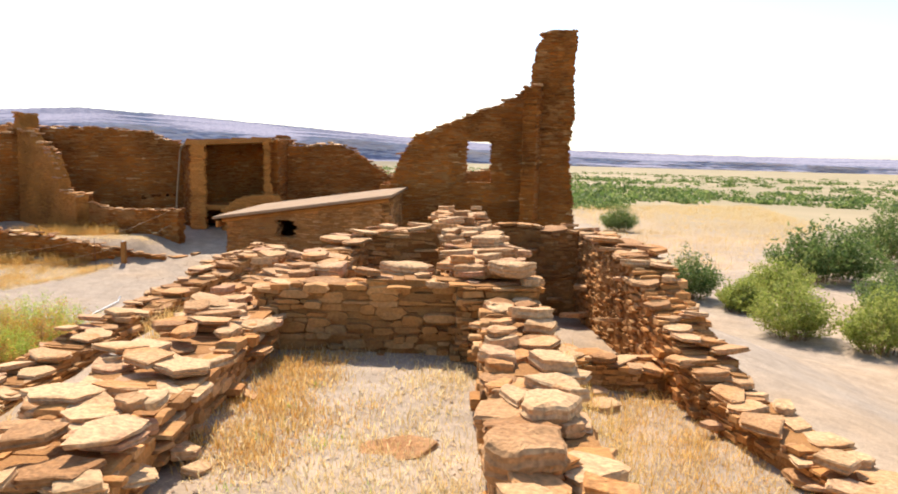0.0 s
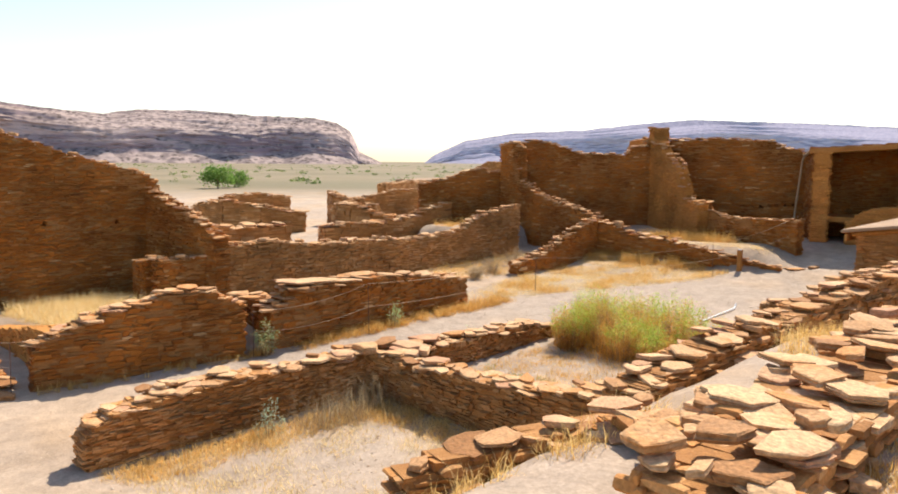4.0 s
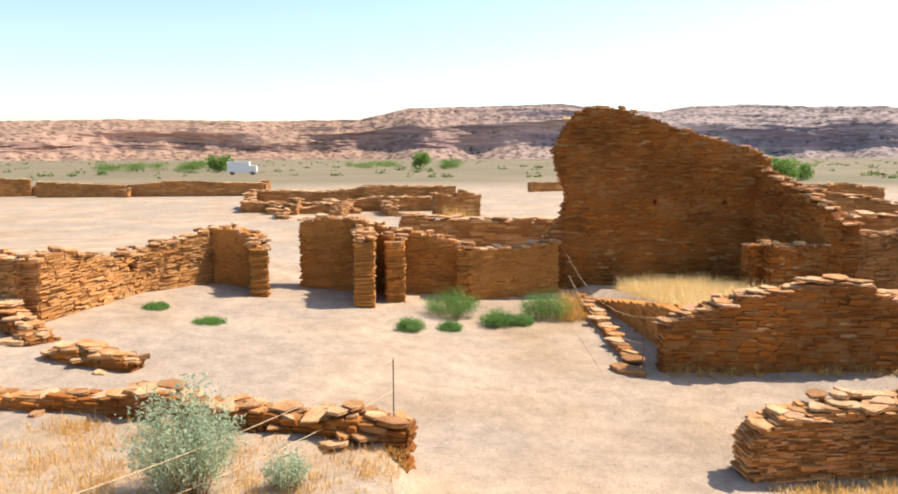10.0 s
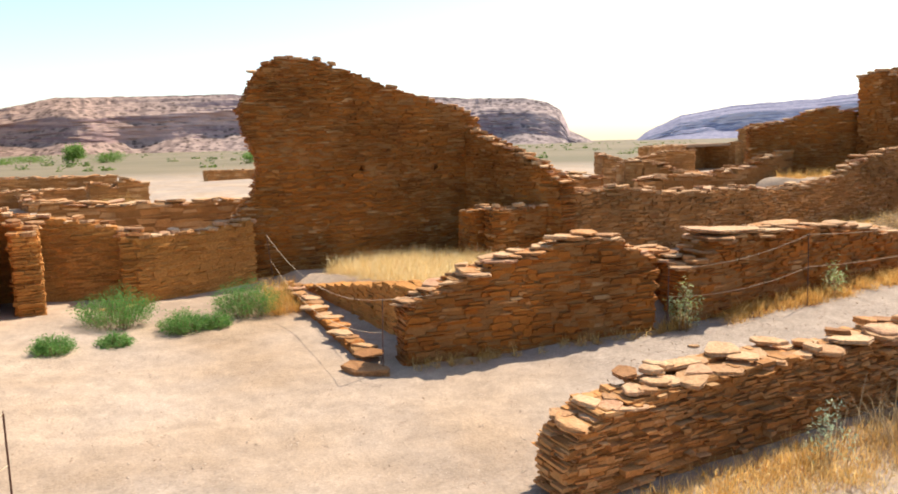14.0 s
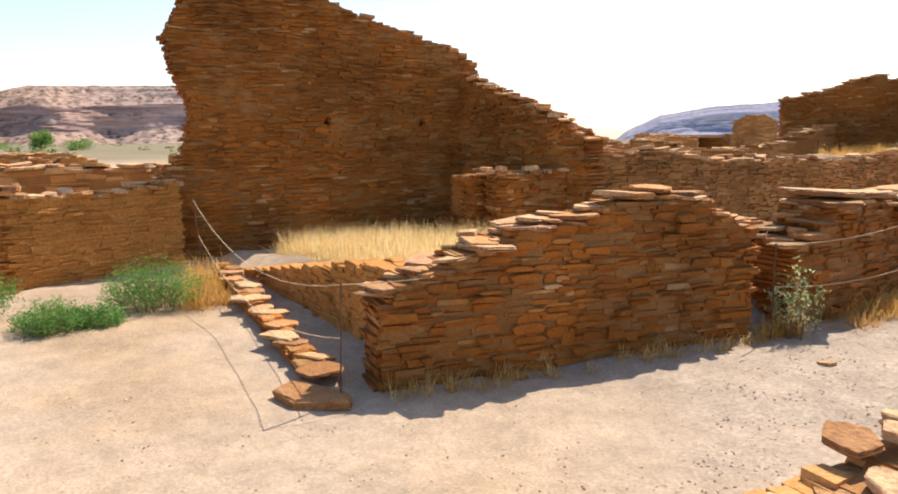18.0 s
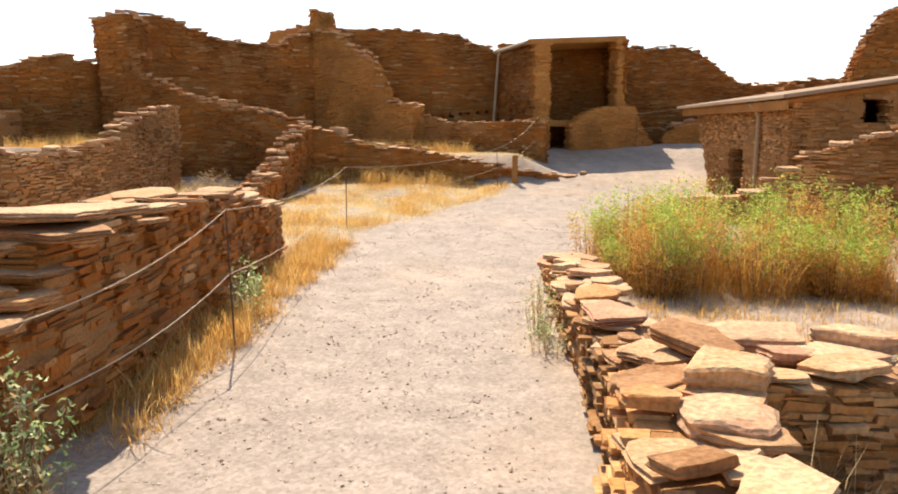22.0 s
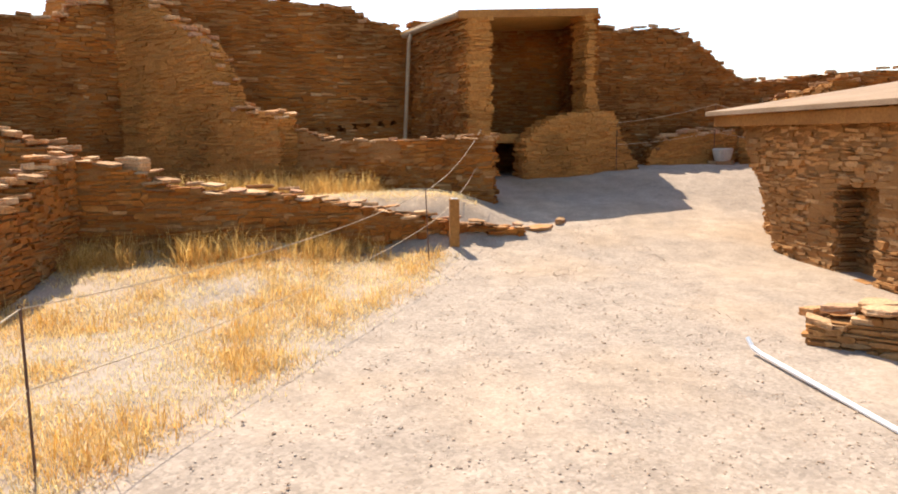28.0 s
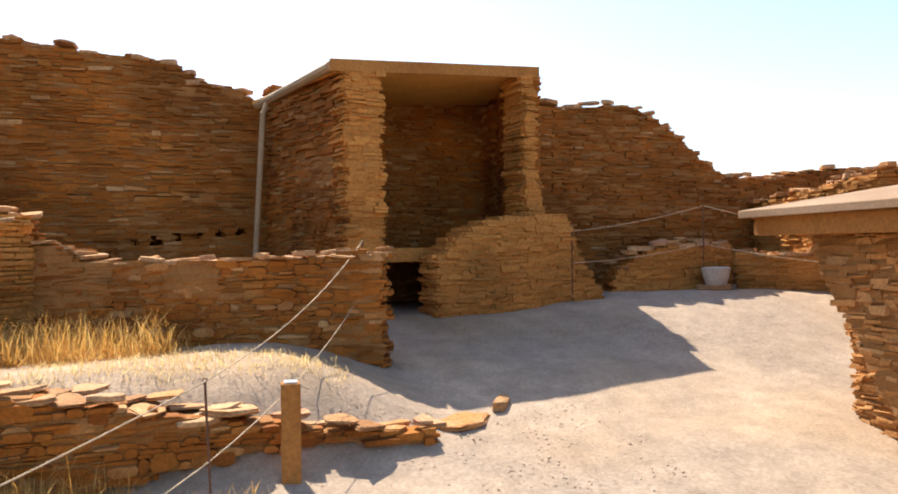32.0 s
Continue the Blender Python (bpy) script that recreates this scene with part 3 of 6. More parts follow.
def boulder_mesh(seed):
    """A large split slab: straight broken sides, chipped corners, layered edge and an uneven top."""
    r = random.Random(seed)
    n = r.choice((4, 5, 5, 6))
    corners = []
    for i in range(n):
        a, d = 2 * math.pi * (i + r.uniform(-0.33, 0.33)) / n, r.uniform(0.42, 0.62)
        corners.append(Vector((math.cos(a) * d, math.sin(a) * d)))
    ring = []
    for p, q in zip(corners, corners[1:] + corners[:1]):
        for k in (0.06, 0.35, 0.65, 0.94):
            c = p.lerp(q, k)
            ring.append(c * (1 + 0.13 * noise.noise((c.x * 5, c.y * 5, seed)) + r.uniform(-0.03, 0.03)))
    m, verts, faces = len(ring), [], []
    for z, k in ((-0.5, 0.86), (-0.22, 0.97), (-0.12, 0.9), (0.1, 1.0), (0.22, 0.94), (0.4, 0.97), (0.49, 0.88), (0.52, 0.55)):
        for c in ring:
            w = k * (1 + 0.06 * noise.noise((c.x * 7, c.y * 7, z * 5 + seed)) * (k > 0.6))
            verts.append((c.x * w, c.y * w, z + 0.14 * noise.noise((c.x * k * 3.5, c.y * k * 3.5, seed + 3 * (z > 0)))))
    verts.append((0, 0, 0.52 + 0.12 * noise.noise((0, 0, seed))))
    for j in range(7):
        faces += [(j * m + i, j * m + (i + 1) % m, (j + 1) * m + (i + 1) % m, (j + 1) * m + i) for i in range(m)]
    faces += [(7 * m + i, 7 * m + (i + 1) % m, 8 * m) for i in range(m)] + [tuple(reversed(range(m)))]
    return mesh_of("broken_slab", verts, faces, M_CAP)


SLAB_SHAPES = [slab_shape(100 + i) for i in range(22)]
BLOCKS = {m.name: [unit_block(40 + i, p) for i in range(14)] for m, p in ((M_STONE, M_PIECE), (M_PALE, M_PALE_PIECE), (M_DAUB, M_DAUB_PIECE))}
BOULDERS = [boulder_mesh(300 + i) for i in range(16)]
SLAB_MESHES = [mesh_of("cap_slab", v, f, M_CAP) for v, f in SLAB_SHAPES]


def spans(rings, z):
    """Where a level line lies inside the outline (even-odd)."""
    cuts = []
    for ring in rings:
        for (s0, z0), (s1, z1) in zip(ring, ring[1:] + ring[:1]):
            if (z0 <= z) != (z1 <= z):
                cuts.append(s0 + (s1 - s0) * (z - z0) / (z1 - z0))
    cuts.sort()
    return list(zip(cuts[::2], cuts[1::2]))


def run(a, b, top, thick=0.5, base=None, holes=(), outline=None, caps=True, both=True):
    """A straight stretch of masonry from a to b. top: (s, z) along it; outline: a closed (s, z) ring instead."""
    a, b = Vector(a), Vector(b)
    length = (b - a).length
    if outline is None:
        u = (b - a) / length
        s0, s1 = top[0][0], top[-1][0]
        foot = []
        for i in range(7):
            s = s1 + (s0 - s1) * i / 6
            p = a + u * s
            foot.append((s, (ground_z(p.x, p.y) if base is None else base) - 0.12))
        outline = list(top) + foot
    return dict(a=a, u=(b - a) / length, rings=[list(outline)] + [list(h) for h in holes], top=top, thick=thick, caps=caps, both=both)


def ruin_wall(name, label, runs, near=None, pieces=0, course=(0.03, 0.078), length=(0.08, 0.36), mat=None, cap_size=(0.22, 0.5), rubble=0.05, seed=1, kind="structure", group="", cap_h=(0.04, 0.09), tilt=7, rough=1.0, heap=0, dense=1.0, slabs=(), uneven=1.0, mud=0.0):
    """Coursed thin-slab masonry with a mud core; the pieces nearest to `near` are objects of their own."""
    r = random.Random(seed)
    mat = mat or M_STONE
    mud = mud or (0.045 if mat is M_DAUB else 0.0)
    first = runs[0]["a"]
    o = (first.x, first.y, ground_z(first.x, first.y))
    thing = base_of(name, *o, label, "ruin wall", group, kind)
    stones, core, caps = [], [], []
    for w in runs:
        a, u, th = w["a"], w["u"], w["thick"]
        n = Vector((-u.y, u.x))
        zs = [z for ring in w["rings"][:1] for _, z in ring]
        z, ztop = min(zs), max(zs)
        while z < ztop:
            h = r.uniform(*course)
            for s0, s1 in spans(w["rings"], z + h / 2):
                s0 += r.uniform(-rubble, rubble)
                s1 += r.uniform(-rubble, rubble)
                if s1 - s0 < 0.08:
                    continue
                if s1 - s0 > 0.2:
                    # the mud stands proud of the stones where it was smeared over them
                    if near is None:
                        cuts = [s0 + 0.03, s1 - 0.03]
                    else:
                        m = max(1, round((s1 - s0) / 0.3))
                        cuts = [s0 + 0.03 + (s1 - s0 - 0.06) * i / m for i in range(m + 1)]
                    for c0, c1 in zip(cuts, cuts[1:]):
                        c = a + u * ((c0 + c1) / 2)
                        proud = 0.0 if near is None else 0.12 * noise.noise((c.x * 1.1, c.y * 1.1, z * 1.5)) - 0.02 + 0.03 * noise.noise((c.x * 5, c.y * 5, z * 6))
                        core.append((c.x, c.y, z + h / 2, u.x, u.y, c1 - c0 + 0.02, th - 0.058 + mud + max(-0.03, proud), h + 0.004, 0))
                for side in ((1, -1) if w["both"] else (w["side"],)):
                    s = s0
                    while s < s1 - 0.02:
                        ln = min(r.uniform(*length), s1 - s)
                        if s1 - s - ln < length[0] * 0.6:
                            ln = s1 - s
                        if r.random() < 0.07:
                            s += ln
                            continue
                        dp = r.uniform(0.10, 0.2)
                        off = side * (th / 2 - dp / 2 + rough * (r.uniform(-0.024, 0.012) if r.random() < 0.85 else r.uniform(0.0, 0.05)))
                        c = a + u * (s + ln / 2) + n * off
                        wave = 0.06 * noise.noise((c.x * 0.7, c.y * 0.7, z * 0.8)) + 0.02 * noise.noise((c.x * 3, c.y * 3, z * 2)) + r.uniform(-0.3, 0.3) * h
                        stones.append((c.x, c.y, z + h / 2 + wave, u.x, u.y, ln - 0.006, dp, h * r.choice((0.5, 0.75, 0.9, 1.0, 1.1, 1.45)) - 0.003, r.uniform(-0.07, 0.07)))
                        s += ln
                for s, sg in ((s0, 1), (s1, -1)):
                    t = -th / 2 + 0.04
                    while t < th / 2 - 0.05:
                        ln = min(r.uniform(0.15, 0.35), th / 2 - 0.04 - t)
                        c = a + u * (s + sg * 0.07 - sg * r.uniform(0, 0.05)) + n * (t + ln / 2)
                        stones.append((c.x, c.y, z + h / 2, -u.y, u.x, ln - 0.01, 0.16, h - 0.01, 0))
                        t += ln
            z += h
        if w["caps"] and w["top"]:
            ss, tz = [p[0] for p in w["top"]], [p[1] for p in w["top"]]
            lanes = max(1, round(th / 0.29 * dense))
            for k in range(lanes):
                s = ss[0] + r.uniform(0, 0.2)
                while s < ss[-1]:
                    size = r.uniform(*cap_size)
                    zt = float(np.interp(s, ss, tz))
                    c = a + u * s + n * ((k + 0.5) / lanes - 0.5) * th * 1.05
                    hh = r.uniform(*cap_h)
                    caps.append((c.x + r.uniform(-0.07, 0.07), c.y + r.uniform(-0.07, 0.07), zt + hh * 0.25 + uneven * r.choice((-0.04, -0.01, 0.0, 0.03, 0.075)), size * r.uniform(0.9, 1.3), size * r.uniform(0.65, 1.0), hh, r.uniform(-tilt, tilt), r.uniform(-tilt, tilt), r.uniform(0, 360)))
                    s += size * r.uniform(0.5, 0.95) / dense
        # slabs slipped down the faces of a fallen wall
        if heap:
            ss, tz = [p[0] for p in w["top"]], [p[1] for p in w["top"]]
            for _ in range(int(heap * (ss[-1] - ss[0]))):
                s, side = r.uniform(ss[0], ss[-1]), r.choice((1, -1))
                fall = r.random()
                c = a + u * s + n * side * (th * 0.42 + 0.28 * fall)
                g, zt = ground_z(c.x, c.y), float(np.interp(s, ss, tz))
                size = r.uniform(*cap_size) * 0.9
                caps.append((c.x, c.y, max(g + 0.02, zt - 0.1 - fall * (zt - g) * 1.05), size * 1.1, size * r.uniform(0.6, 0.9), r.uniform(*cap_h), r.uniform(-10, 10), r.uniform(-10, 10), r.uniform(0, 360)))
    inv = Matrix.Translation(-Vector(o))
    part("mud_core", boxes_mesh("mud_core", core, M_DAUB_CORE if mat is M_DAUB else M_MORTAR, 0.02, o), thing, "brown mud mortar core")
    if near is not None and pieces:
        stones.sort(key=lambda q: (q[0] - near[0]) ** 2 + (q[1] - near[1]) ** 2 + (0 if len(near) < 3 else (q[2] - near[2]) ** 2))
        for q in stones[:pieces]:
            ob = new("stone", r.choice(BLOCKS[mat.name]))
            ob.parent = thing
            m = Matrix(((q[3], -q[4], 0, q[0]), (q[4], q[3], 0, q[1]), (0, 0, 1, q[2]), (0, 0, 0, 1)))
            ob.matrix_basis = inv @ m @ Matrix.Diagonal((q[5] * 1.1, q[6] * 1.06, q[7] * 1.22, 1))
        stones = stones[pieces:]
    if stones:
        part("masonry", boxes_mesh("masonry", stones, mat, 0.012, o, 0.55), thing, kind="stuff")
    for x, y, z, w, d, h, turn in slabs:
        ob = new("cap_stone", r.choice(BOULDERS))
        ob.parent = thing
        ob.matrix_basis = inv @ pose(x, y, z, r.uniform(-3, 3), r.uniform(-3, 3), turn) @ Matrix.Diagonal((w, d, h, 1))
    if caps:
        if near is not None:
            caps.sort(key=lambda q: (q[0] - near[0]) ** 2 + (q[1] - near[1]) ** 2)
        k = min(86, pieces) if near is not None else 0
        for q in caps[:k]:
            ob = new("cap_stone", SLAB_MESHES[r.randrange(len(SLAB_MESHES))])
            ob.parent = thing
            ob.matrix_basis = inv @ pose(q[0], q[1], q[2], q[6], q[7], q[8]) @ Matrix.Diagonal((q[3], q[4], q[5], 1))
        if caps[k:]:
            slabs_joined("capping", caps[k:], thing, o, r)
    return thing


def slabs_joined(name, rows, parent, o, r, mat=None, label=""):
    verts, faces = [], []
    for q in rows:
        v, f = SLAB_SHAPES[r.randrange(len(SLAB_SHAPES))]
        m = Matrix.Translation(-Vector(o)) @ pose(q[0], q[1], q[2], q[6], q[7], q[8]) @ Matrix.Diagonal((q[3], q[4], q[5], 1))
        k = len(verts)
        verts += [tuple(m @ Vector(p)) for p in v]
        faces += [tuple(i + k for i in g) for g in f]
    return part(name, mesh_of(name, verts, faces, mat or M_CAPS), parent, label, kind="stuff")


def prism(name, ring, z0, z1, mat, parent, label="", tilt=(0, 0)):
    """An upright block over a ring of plan points; tilt raises its top and foot by metres per metre of x and y."""
    bm = bmesh.new()
    lo = [bm.verts.new((x, y, z0 + tilt[0] * x + tilt[1] * y)) for x, y in ring]
    hi = [bm.verts.new((x, y, z1 + tilt[0] * x + tilt[1] * y)) for x, y in ring]
    n = len(ring)
    bm.faces.new(list(reversed(lo)))
    bm.faces.new(hi)
    for i in range(n):
        bm.faces.new((lo[i], lo[(i + 1) % n], hi[(i + 1) % n], hi[i]))
    bmesh.ops.recalc_face_normals(bm, faces=bm.faces)
    bmesh.ops.bevel(bm, geom=list(bm.edges), offset=0.008, segments=1, affect="EDGES")
    me = bpy.data.meshes.new(name)
    bm.to_mesh(me)
    bm.free()
    me.materials.append(mat)
    ob = part(name, me, parent, label)
    ob.matrix_parent_inverse = parent.matrix_world.inverted() if parent else Matrix()
    return ob


def tube(name, pts, radius, mat, parent=None, label="", sides=6):
    """A round bar or rope along points."""
    verts, faces = [], []
    for i, p in enumerate(pts):
        p = Vector(p)
        d = (Vector(pts[min(i + 1, len(pts) - 1)]) - Vector(pts[max(i - 1, 0)])).normalized()
        s = d.cross(Vector((0.3, 0.2, 1)) if abs(d.z) < 0.9 else Vector((1, 0, 0))).normalized()
        t = d.cross(s)
        for k in range(sides):
            a = 2 * math.pi * k / sides
            verts.append(p + s * math.cos(a) * radius + t * math.sin(a) * radius)
    for i in range(len(pts) - 1):
        for k in range(sides):
            faces.append((i * sides + k, i * sides + (k + 1) % sides, (i + 1) * sides + (k + 1) % sides, (i + 1) * sides + k))
    faces += [tuple(reversed(range(sides))), tuple((len(pts) - 1) * sides + k for k in range(sides))]
    if parent is None:
        return new(name, mesh_of(name, verts, faces, mat))
    ob = part(name, mesh_of(name, verts, faces, mat), parent, label)
    ob.matrix_parent_inverse = parent.matrix_world.inverted()
    return ob


# ---- ruin walls: the south-west rooms ----
ruin_wall("high_ruin_wall", "tall eroded brown sandstone wall with a bulging broken edge",
          [run((-24.75, 5.25), (-24.25, 10.4), [(-0.15, 6.33), (0.44, 6.65), (1.25, 6.57), (2.48, 6.2), (3.03, 5.97), (4.36, 5.62), (5.6, 5.2)], 0.65,
               outline=[(-0.94, 1.4), (-0.9, 2.87), (-0.41, 3.35), (-0.23, 4.22), (-0.49, 4.87), (-0.65, 5.43), (-0.38, 5.93), (-0.15, 6.35), (0.1, 6.54), (0.44, 6.67), (1.25, 6.59), (2.48, 6.22), (3.03, 5.99), (4.36, 5.64), (5.6, 5.22), (5.6, 1.4)],
               holes=[[(2.17, 3.92), (2.3, 3.88), (2.38, 3.98), (2.3, 4.08), (2.18, 4.05)], [(4.25, 3.9), (4.36, 3.86), (4.43, 3.96), (4.33, 4.04), (4.26, 4.02)]]),
           # unseen backing slab, added to keep the sky out of the two holes
           run((-25.12, 5.29), (-24.62, 10.44), [], 0.18, outline=[(1.8, 3.5), (1.8, 4.5), (4.9, 4.5), (4.9, 3.5)], caps=False),
           run((-24.3, 10.6), (-20.6, 11.15), [(0.0, 5.0), (0.8, 4.75), (1.7, 4.4), (2.8, 4.05), (3.75, 3.6)], 0.55)],
          near=(-24.2, 7.0, 3.2), pieces=240, seed=2, cap_size=(0.2, 0.42))
ruin_wall("front_room_wall", "low sandstone wall stepping up beside the path",
          [run((-16.65, 4.4), (-15.78, 8.8), [(0.25, 2.1), (0.4, 2.24), (0.6, 2.38), (0.9, 2.5), (1.28, 2.62), (1.72, 2.76), (2.35, 2.84), (2.75, 3.0), (3.78, 3.03), (4.1, 2.86), (4.55, 2.62)], 0.55)],
          near=(-16.1, 6.2, 2.0), pieces=300, seed=3, cap_size=(0.24, 0.52), cap_h=(0.03, 0.055), rough=1.7, dense=1.2, mud=0.035,
          slabs=[(-16.5, 4.75, 2.28, 0.5, 0.4, 0.05, 20), (-16.4, 5.15, 2.42, 0.55, 0.42, 0.05, 70), (-16.3, 5.7, 2.62, 0.72, 0.5, 0.06, 10), (-16.2, 6.2, 2.78, 0.6, 0.5, 0.05, 40), (-16.05, 6.75, 2.88, 0.66, 0.45, 0.05, 95), (-16.0, 7.4, 3.06, 0.6, 0.5, 0.07, 20), (-15.9, 8.0, 3.06, 0.7, 0.5, 0.05, 60), (-16.15, 7.0, 2.94, 0.62, 0.46, 0.05, 130), (-16.3, 6.4, 2.84, 0.56, 0.44, 0.05, 160), (-16.0, 7.7, 3.12, 0.55, 0.46, 0.05, 100)])
ruin_wall("path_side_wall", "long low sandstone wall with wide loose cap slabs",
          [run((-15.72, 9.45), (-15.75, 16.25), [(0.0, 2.42), (0.35, 2.5), (0.55, 2.84), (1.5, 2.9), (1.7, 2.82), (3.07, 2.9), (3.9, 2.8), (5.0, 2.72), (6.2, 2.52), (6.8, 2.45)], 0.62),
           run((-15.9, 9.6), (-17.9, 9.85), [(0.2, 2.6), (1.2, 2.55), (2.0, 2.3)], 0.45)],
          near=(-15.6, 12.5, 2.0), pieces=300, seed=4, cap_size=(0.26, 0.6), cap_h=(0.03, 0.065), rough=1.7, dense=1.1, mud=0.025,
          slabs=[(-15.62, 10.3, 2.8, 0.95, 0.75, 0.08, 80), (-15.55, 10.25, 2.88, 1.0, 0.85, 0.07, 15), (-15.7, 10.75, 2.95, 1.35, 0.85, 0.08, 85), (-15.6, 10.3, 2.99, 0.95, 0.8, 0.07, 40), (-15.5, 9.75, 2.52, 0.6, 0.5, 0.07, 10), (-15.7, 9.6, 2.45, 0.5, 0.45, 0.08, 50),
                 (-15.55, 11.7, 2.88, 0.7, 0.5, 0.06, 30), (-15.8, 12.5, 2.94, 0.8, 0.55, 0.06, 75), (-15.6, 13.3, 2.86, 0.75, 0.5, 0.05, 15)])
# collapsed steps of stone beside the front room
ruin_wall("collapsed_wall", "collapsed stone footing stepping down to the path",
          [run((-16.95, 4.25), (-22.5, 4.85), [(0.2, 1.42), (1.5, 1.48), (3.0, 1.55), (4.6, 1.6), (5.5, 1.66)], 0.26, caps=False)],
          near=(-18, 4.3), pieces=120, seed=5,
          slabs=[(-17.0 - 0.42 * i + 0.09 * math.sin(i * 2.3), 4.27 + 0.045 * i + 0.07 * math.sin(i * 1.7), 1.43 + 0.018 * i + 0.02 * math.sin(i * 3.1), 0.45 + 0.12 * math.sin(i * 2.9), 0.36 + 0.08 * math.cos(i * 1.9), 0.05, 12 + 47 * i % 60) for i in range(13)])
ruin_wall("terrace_wall", "low dark retaining wall below the grassy terrace",
          [run((-22.6, 5.35), (-16.6, 5.3), [(0.0, 1.5), (1.5, 1.74), (3.2, 2.02), (4.9, 2.28), (6.0, 2.36)], 0.4, caps=False)], near=(-18.2, 5.2), pieces=200, seed=6, mat=M_DAUB)
ruin_wall("stone_block_wall", "square sandstone block wall built against the tall wall",
          [run((-21.5, 9.5), (-21.2, 10.9), [(0.0, 2.98), (1.4, 3.03)], 0.5), run((-21.6, 9.5), (-22.6, 9.55), [(0.2, 2.98), (1.0, 2.9)], 0.45)],
          near=(-20.9, 9.8), pieces=120, seed=7, cap_size=(0.2, 0.4))
ruin_wall("long_ruin_wall", "long even sandstone wall rising to the north",
          [run((-20.9, 11.3), (-20.3, 24.6), [(0.0, 3.32), (1.54, 3.36), (3.3, 3.14), (5.04, 3.16), (7.26, 3.04), (9.4, 3.15), (10.16, 3.3), (10.84, 3.7), (13.2, 4.08)], 0.55)],
          near=(-20.4, 16), pieces=170, seed=8, cap_size=(0.22, 0.45), mat=M_PALE)
ruin_wall("cross_wall", "low sandstone cross wall rising to a corner",
          [run((-17.4, 20.9), (-17.1, 25.6), [(0.0, 2.3), (0.74, 2.42), (1.65, 2.6), (2.54, 2.98), (3.3, 3.3), (4.6, 3.66)], 0.5)],
          near=(-17.2, 22), pieces=180, seed=9, cap_size=(0.2, 0.42))
ruin_wall("sloping_wall", "long sandstone wall sloping down to the path's end",
          [run((-17.1, 25.8), (-10.21, 26.91), [(-0.2, 3.72), (0.89, 3.42), (1.41, 3.14), (2.96, 3.03), (4.1, 2.8), (5.29, 2.56), (6.03, 2.43), (7.0, 2.3)], 0.5)],
          near=(-12.5, 26.3), pieces=300, seed=10, cap_size=(0.24, 0.55), cap_h=(0.025, 0.055), mud=0.015, slabs=[(-16.2, 25.95, 3.52, 0.55, 0.4, 0.2, 10)])
ruin_wall("tower_wall", "high broken sandstone wall with a stepped rising edge",
          [run((-17.1, 25.8), (-23.2, 27.2), [(0.03, 3.7), (0.68, 3.86), (1.53, 4.08), (2.32, 4.22), (3.6, 4.5), (4.55, 4.95), (4.8, 5.1), (4.85, 5.8), (4.9, 6.5), (5.3, 6.72), (6.2, 6.6)], 0.5)],
          near=(-18.5, 26), pieces=120, seed=11, cap_size=(0.2, 0.42))
ruin_wall("skyline_wall", "high weathered sandstone wall against the sky",
          [run((-23.56, 27.37), (-17.84, 31.83), [(0.13, 6.66), (1.57, 6.84), (2.31, 6.78), (3.0, 6.5), (3.6, 6.3), (5.84, 6.22), (6.05, 6.5), (7.08, 6.9), (7.3, 6.95)], 0.6),
           run((-25.6, 24.6), (-23.56, 27.37), [(-0.4, 4.8), (0.97, 5.05), (1.79, 5.44), (2.63, 5.58), (2.74, 5.33), (3.5, 5.38)], 0.55)],
          near=(-21, 29.5, 4.5), pieces=24, seed=12, cap_size=(0.25, 0.5))
ruin_wall("buttress_wall", "broad lighter sandstone wall with a sloping shoulder and a topmost stub",
          [run((-17.84, 31.6), (-15.02, 29.7), [(-2.75, 6.15), (-1.99, 6.95), (-0.6, 7.0), (0.9, 6.7), (1.28, 6.33), (2.43, 5.83), (2.78, 5.26), (3.2, 4.45), (4.3, 4.3)], 0.5,
               outline=[(-2.93, 2.9), (-2.75, 6.19), (-1.99, 6.98), (-0.6, 7.01), (0.4, 7.02), (0.89, 6.74), (1.28, 6.35), (2.43, 5.85), (2.6, 5.6), (2.78, 5.28), (3.0, 4.9), (3.2, 4.43), (4.33, 4.34), (4.33, 2.9)]),
           run((-17.84, 31.75), (-15.02, 29.85), [(0.0, 7.42), (0.36, 7.48)], 0.8, outline=[(-0.08, 6.6), (-0.05, 7.2), (0.0, 7.42), (0.08, 7.5), (0.32, 7.48), (0.4, 7.2), (0.42, 6.6)])],
          near=(-15.6, 30.2, 4.0), pieces=160, seed=13, mat=M_DAUB, cap_size=(0.2, 0.42))
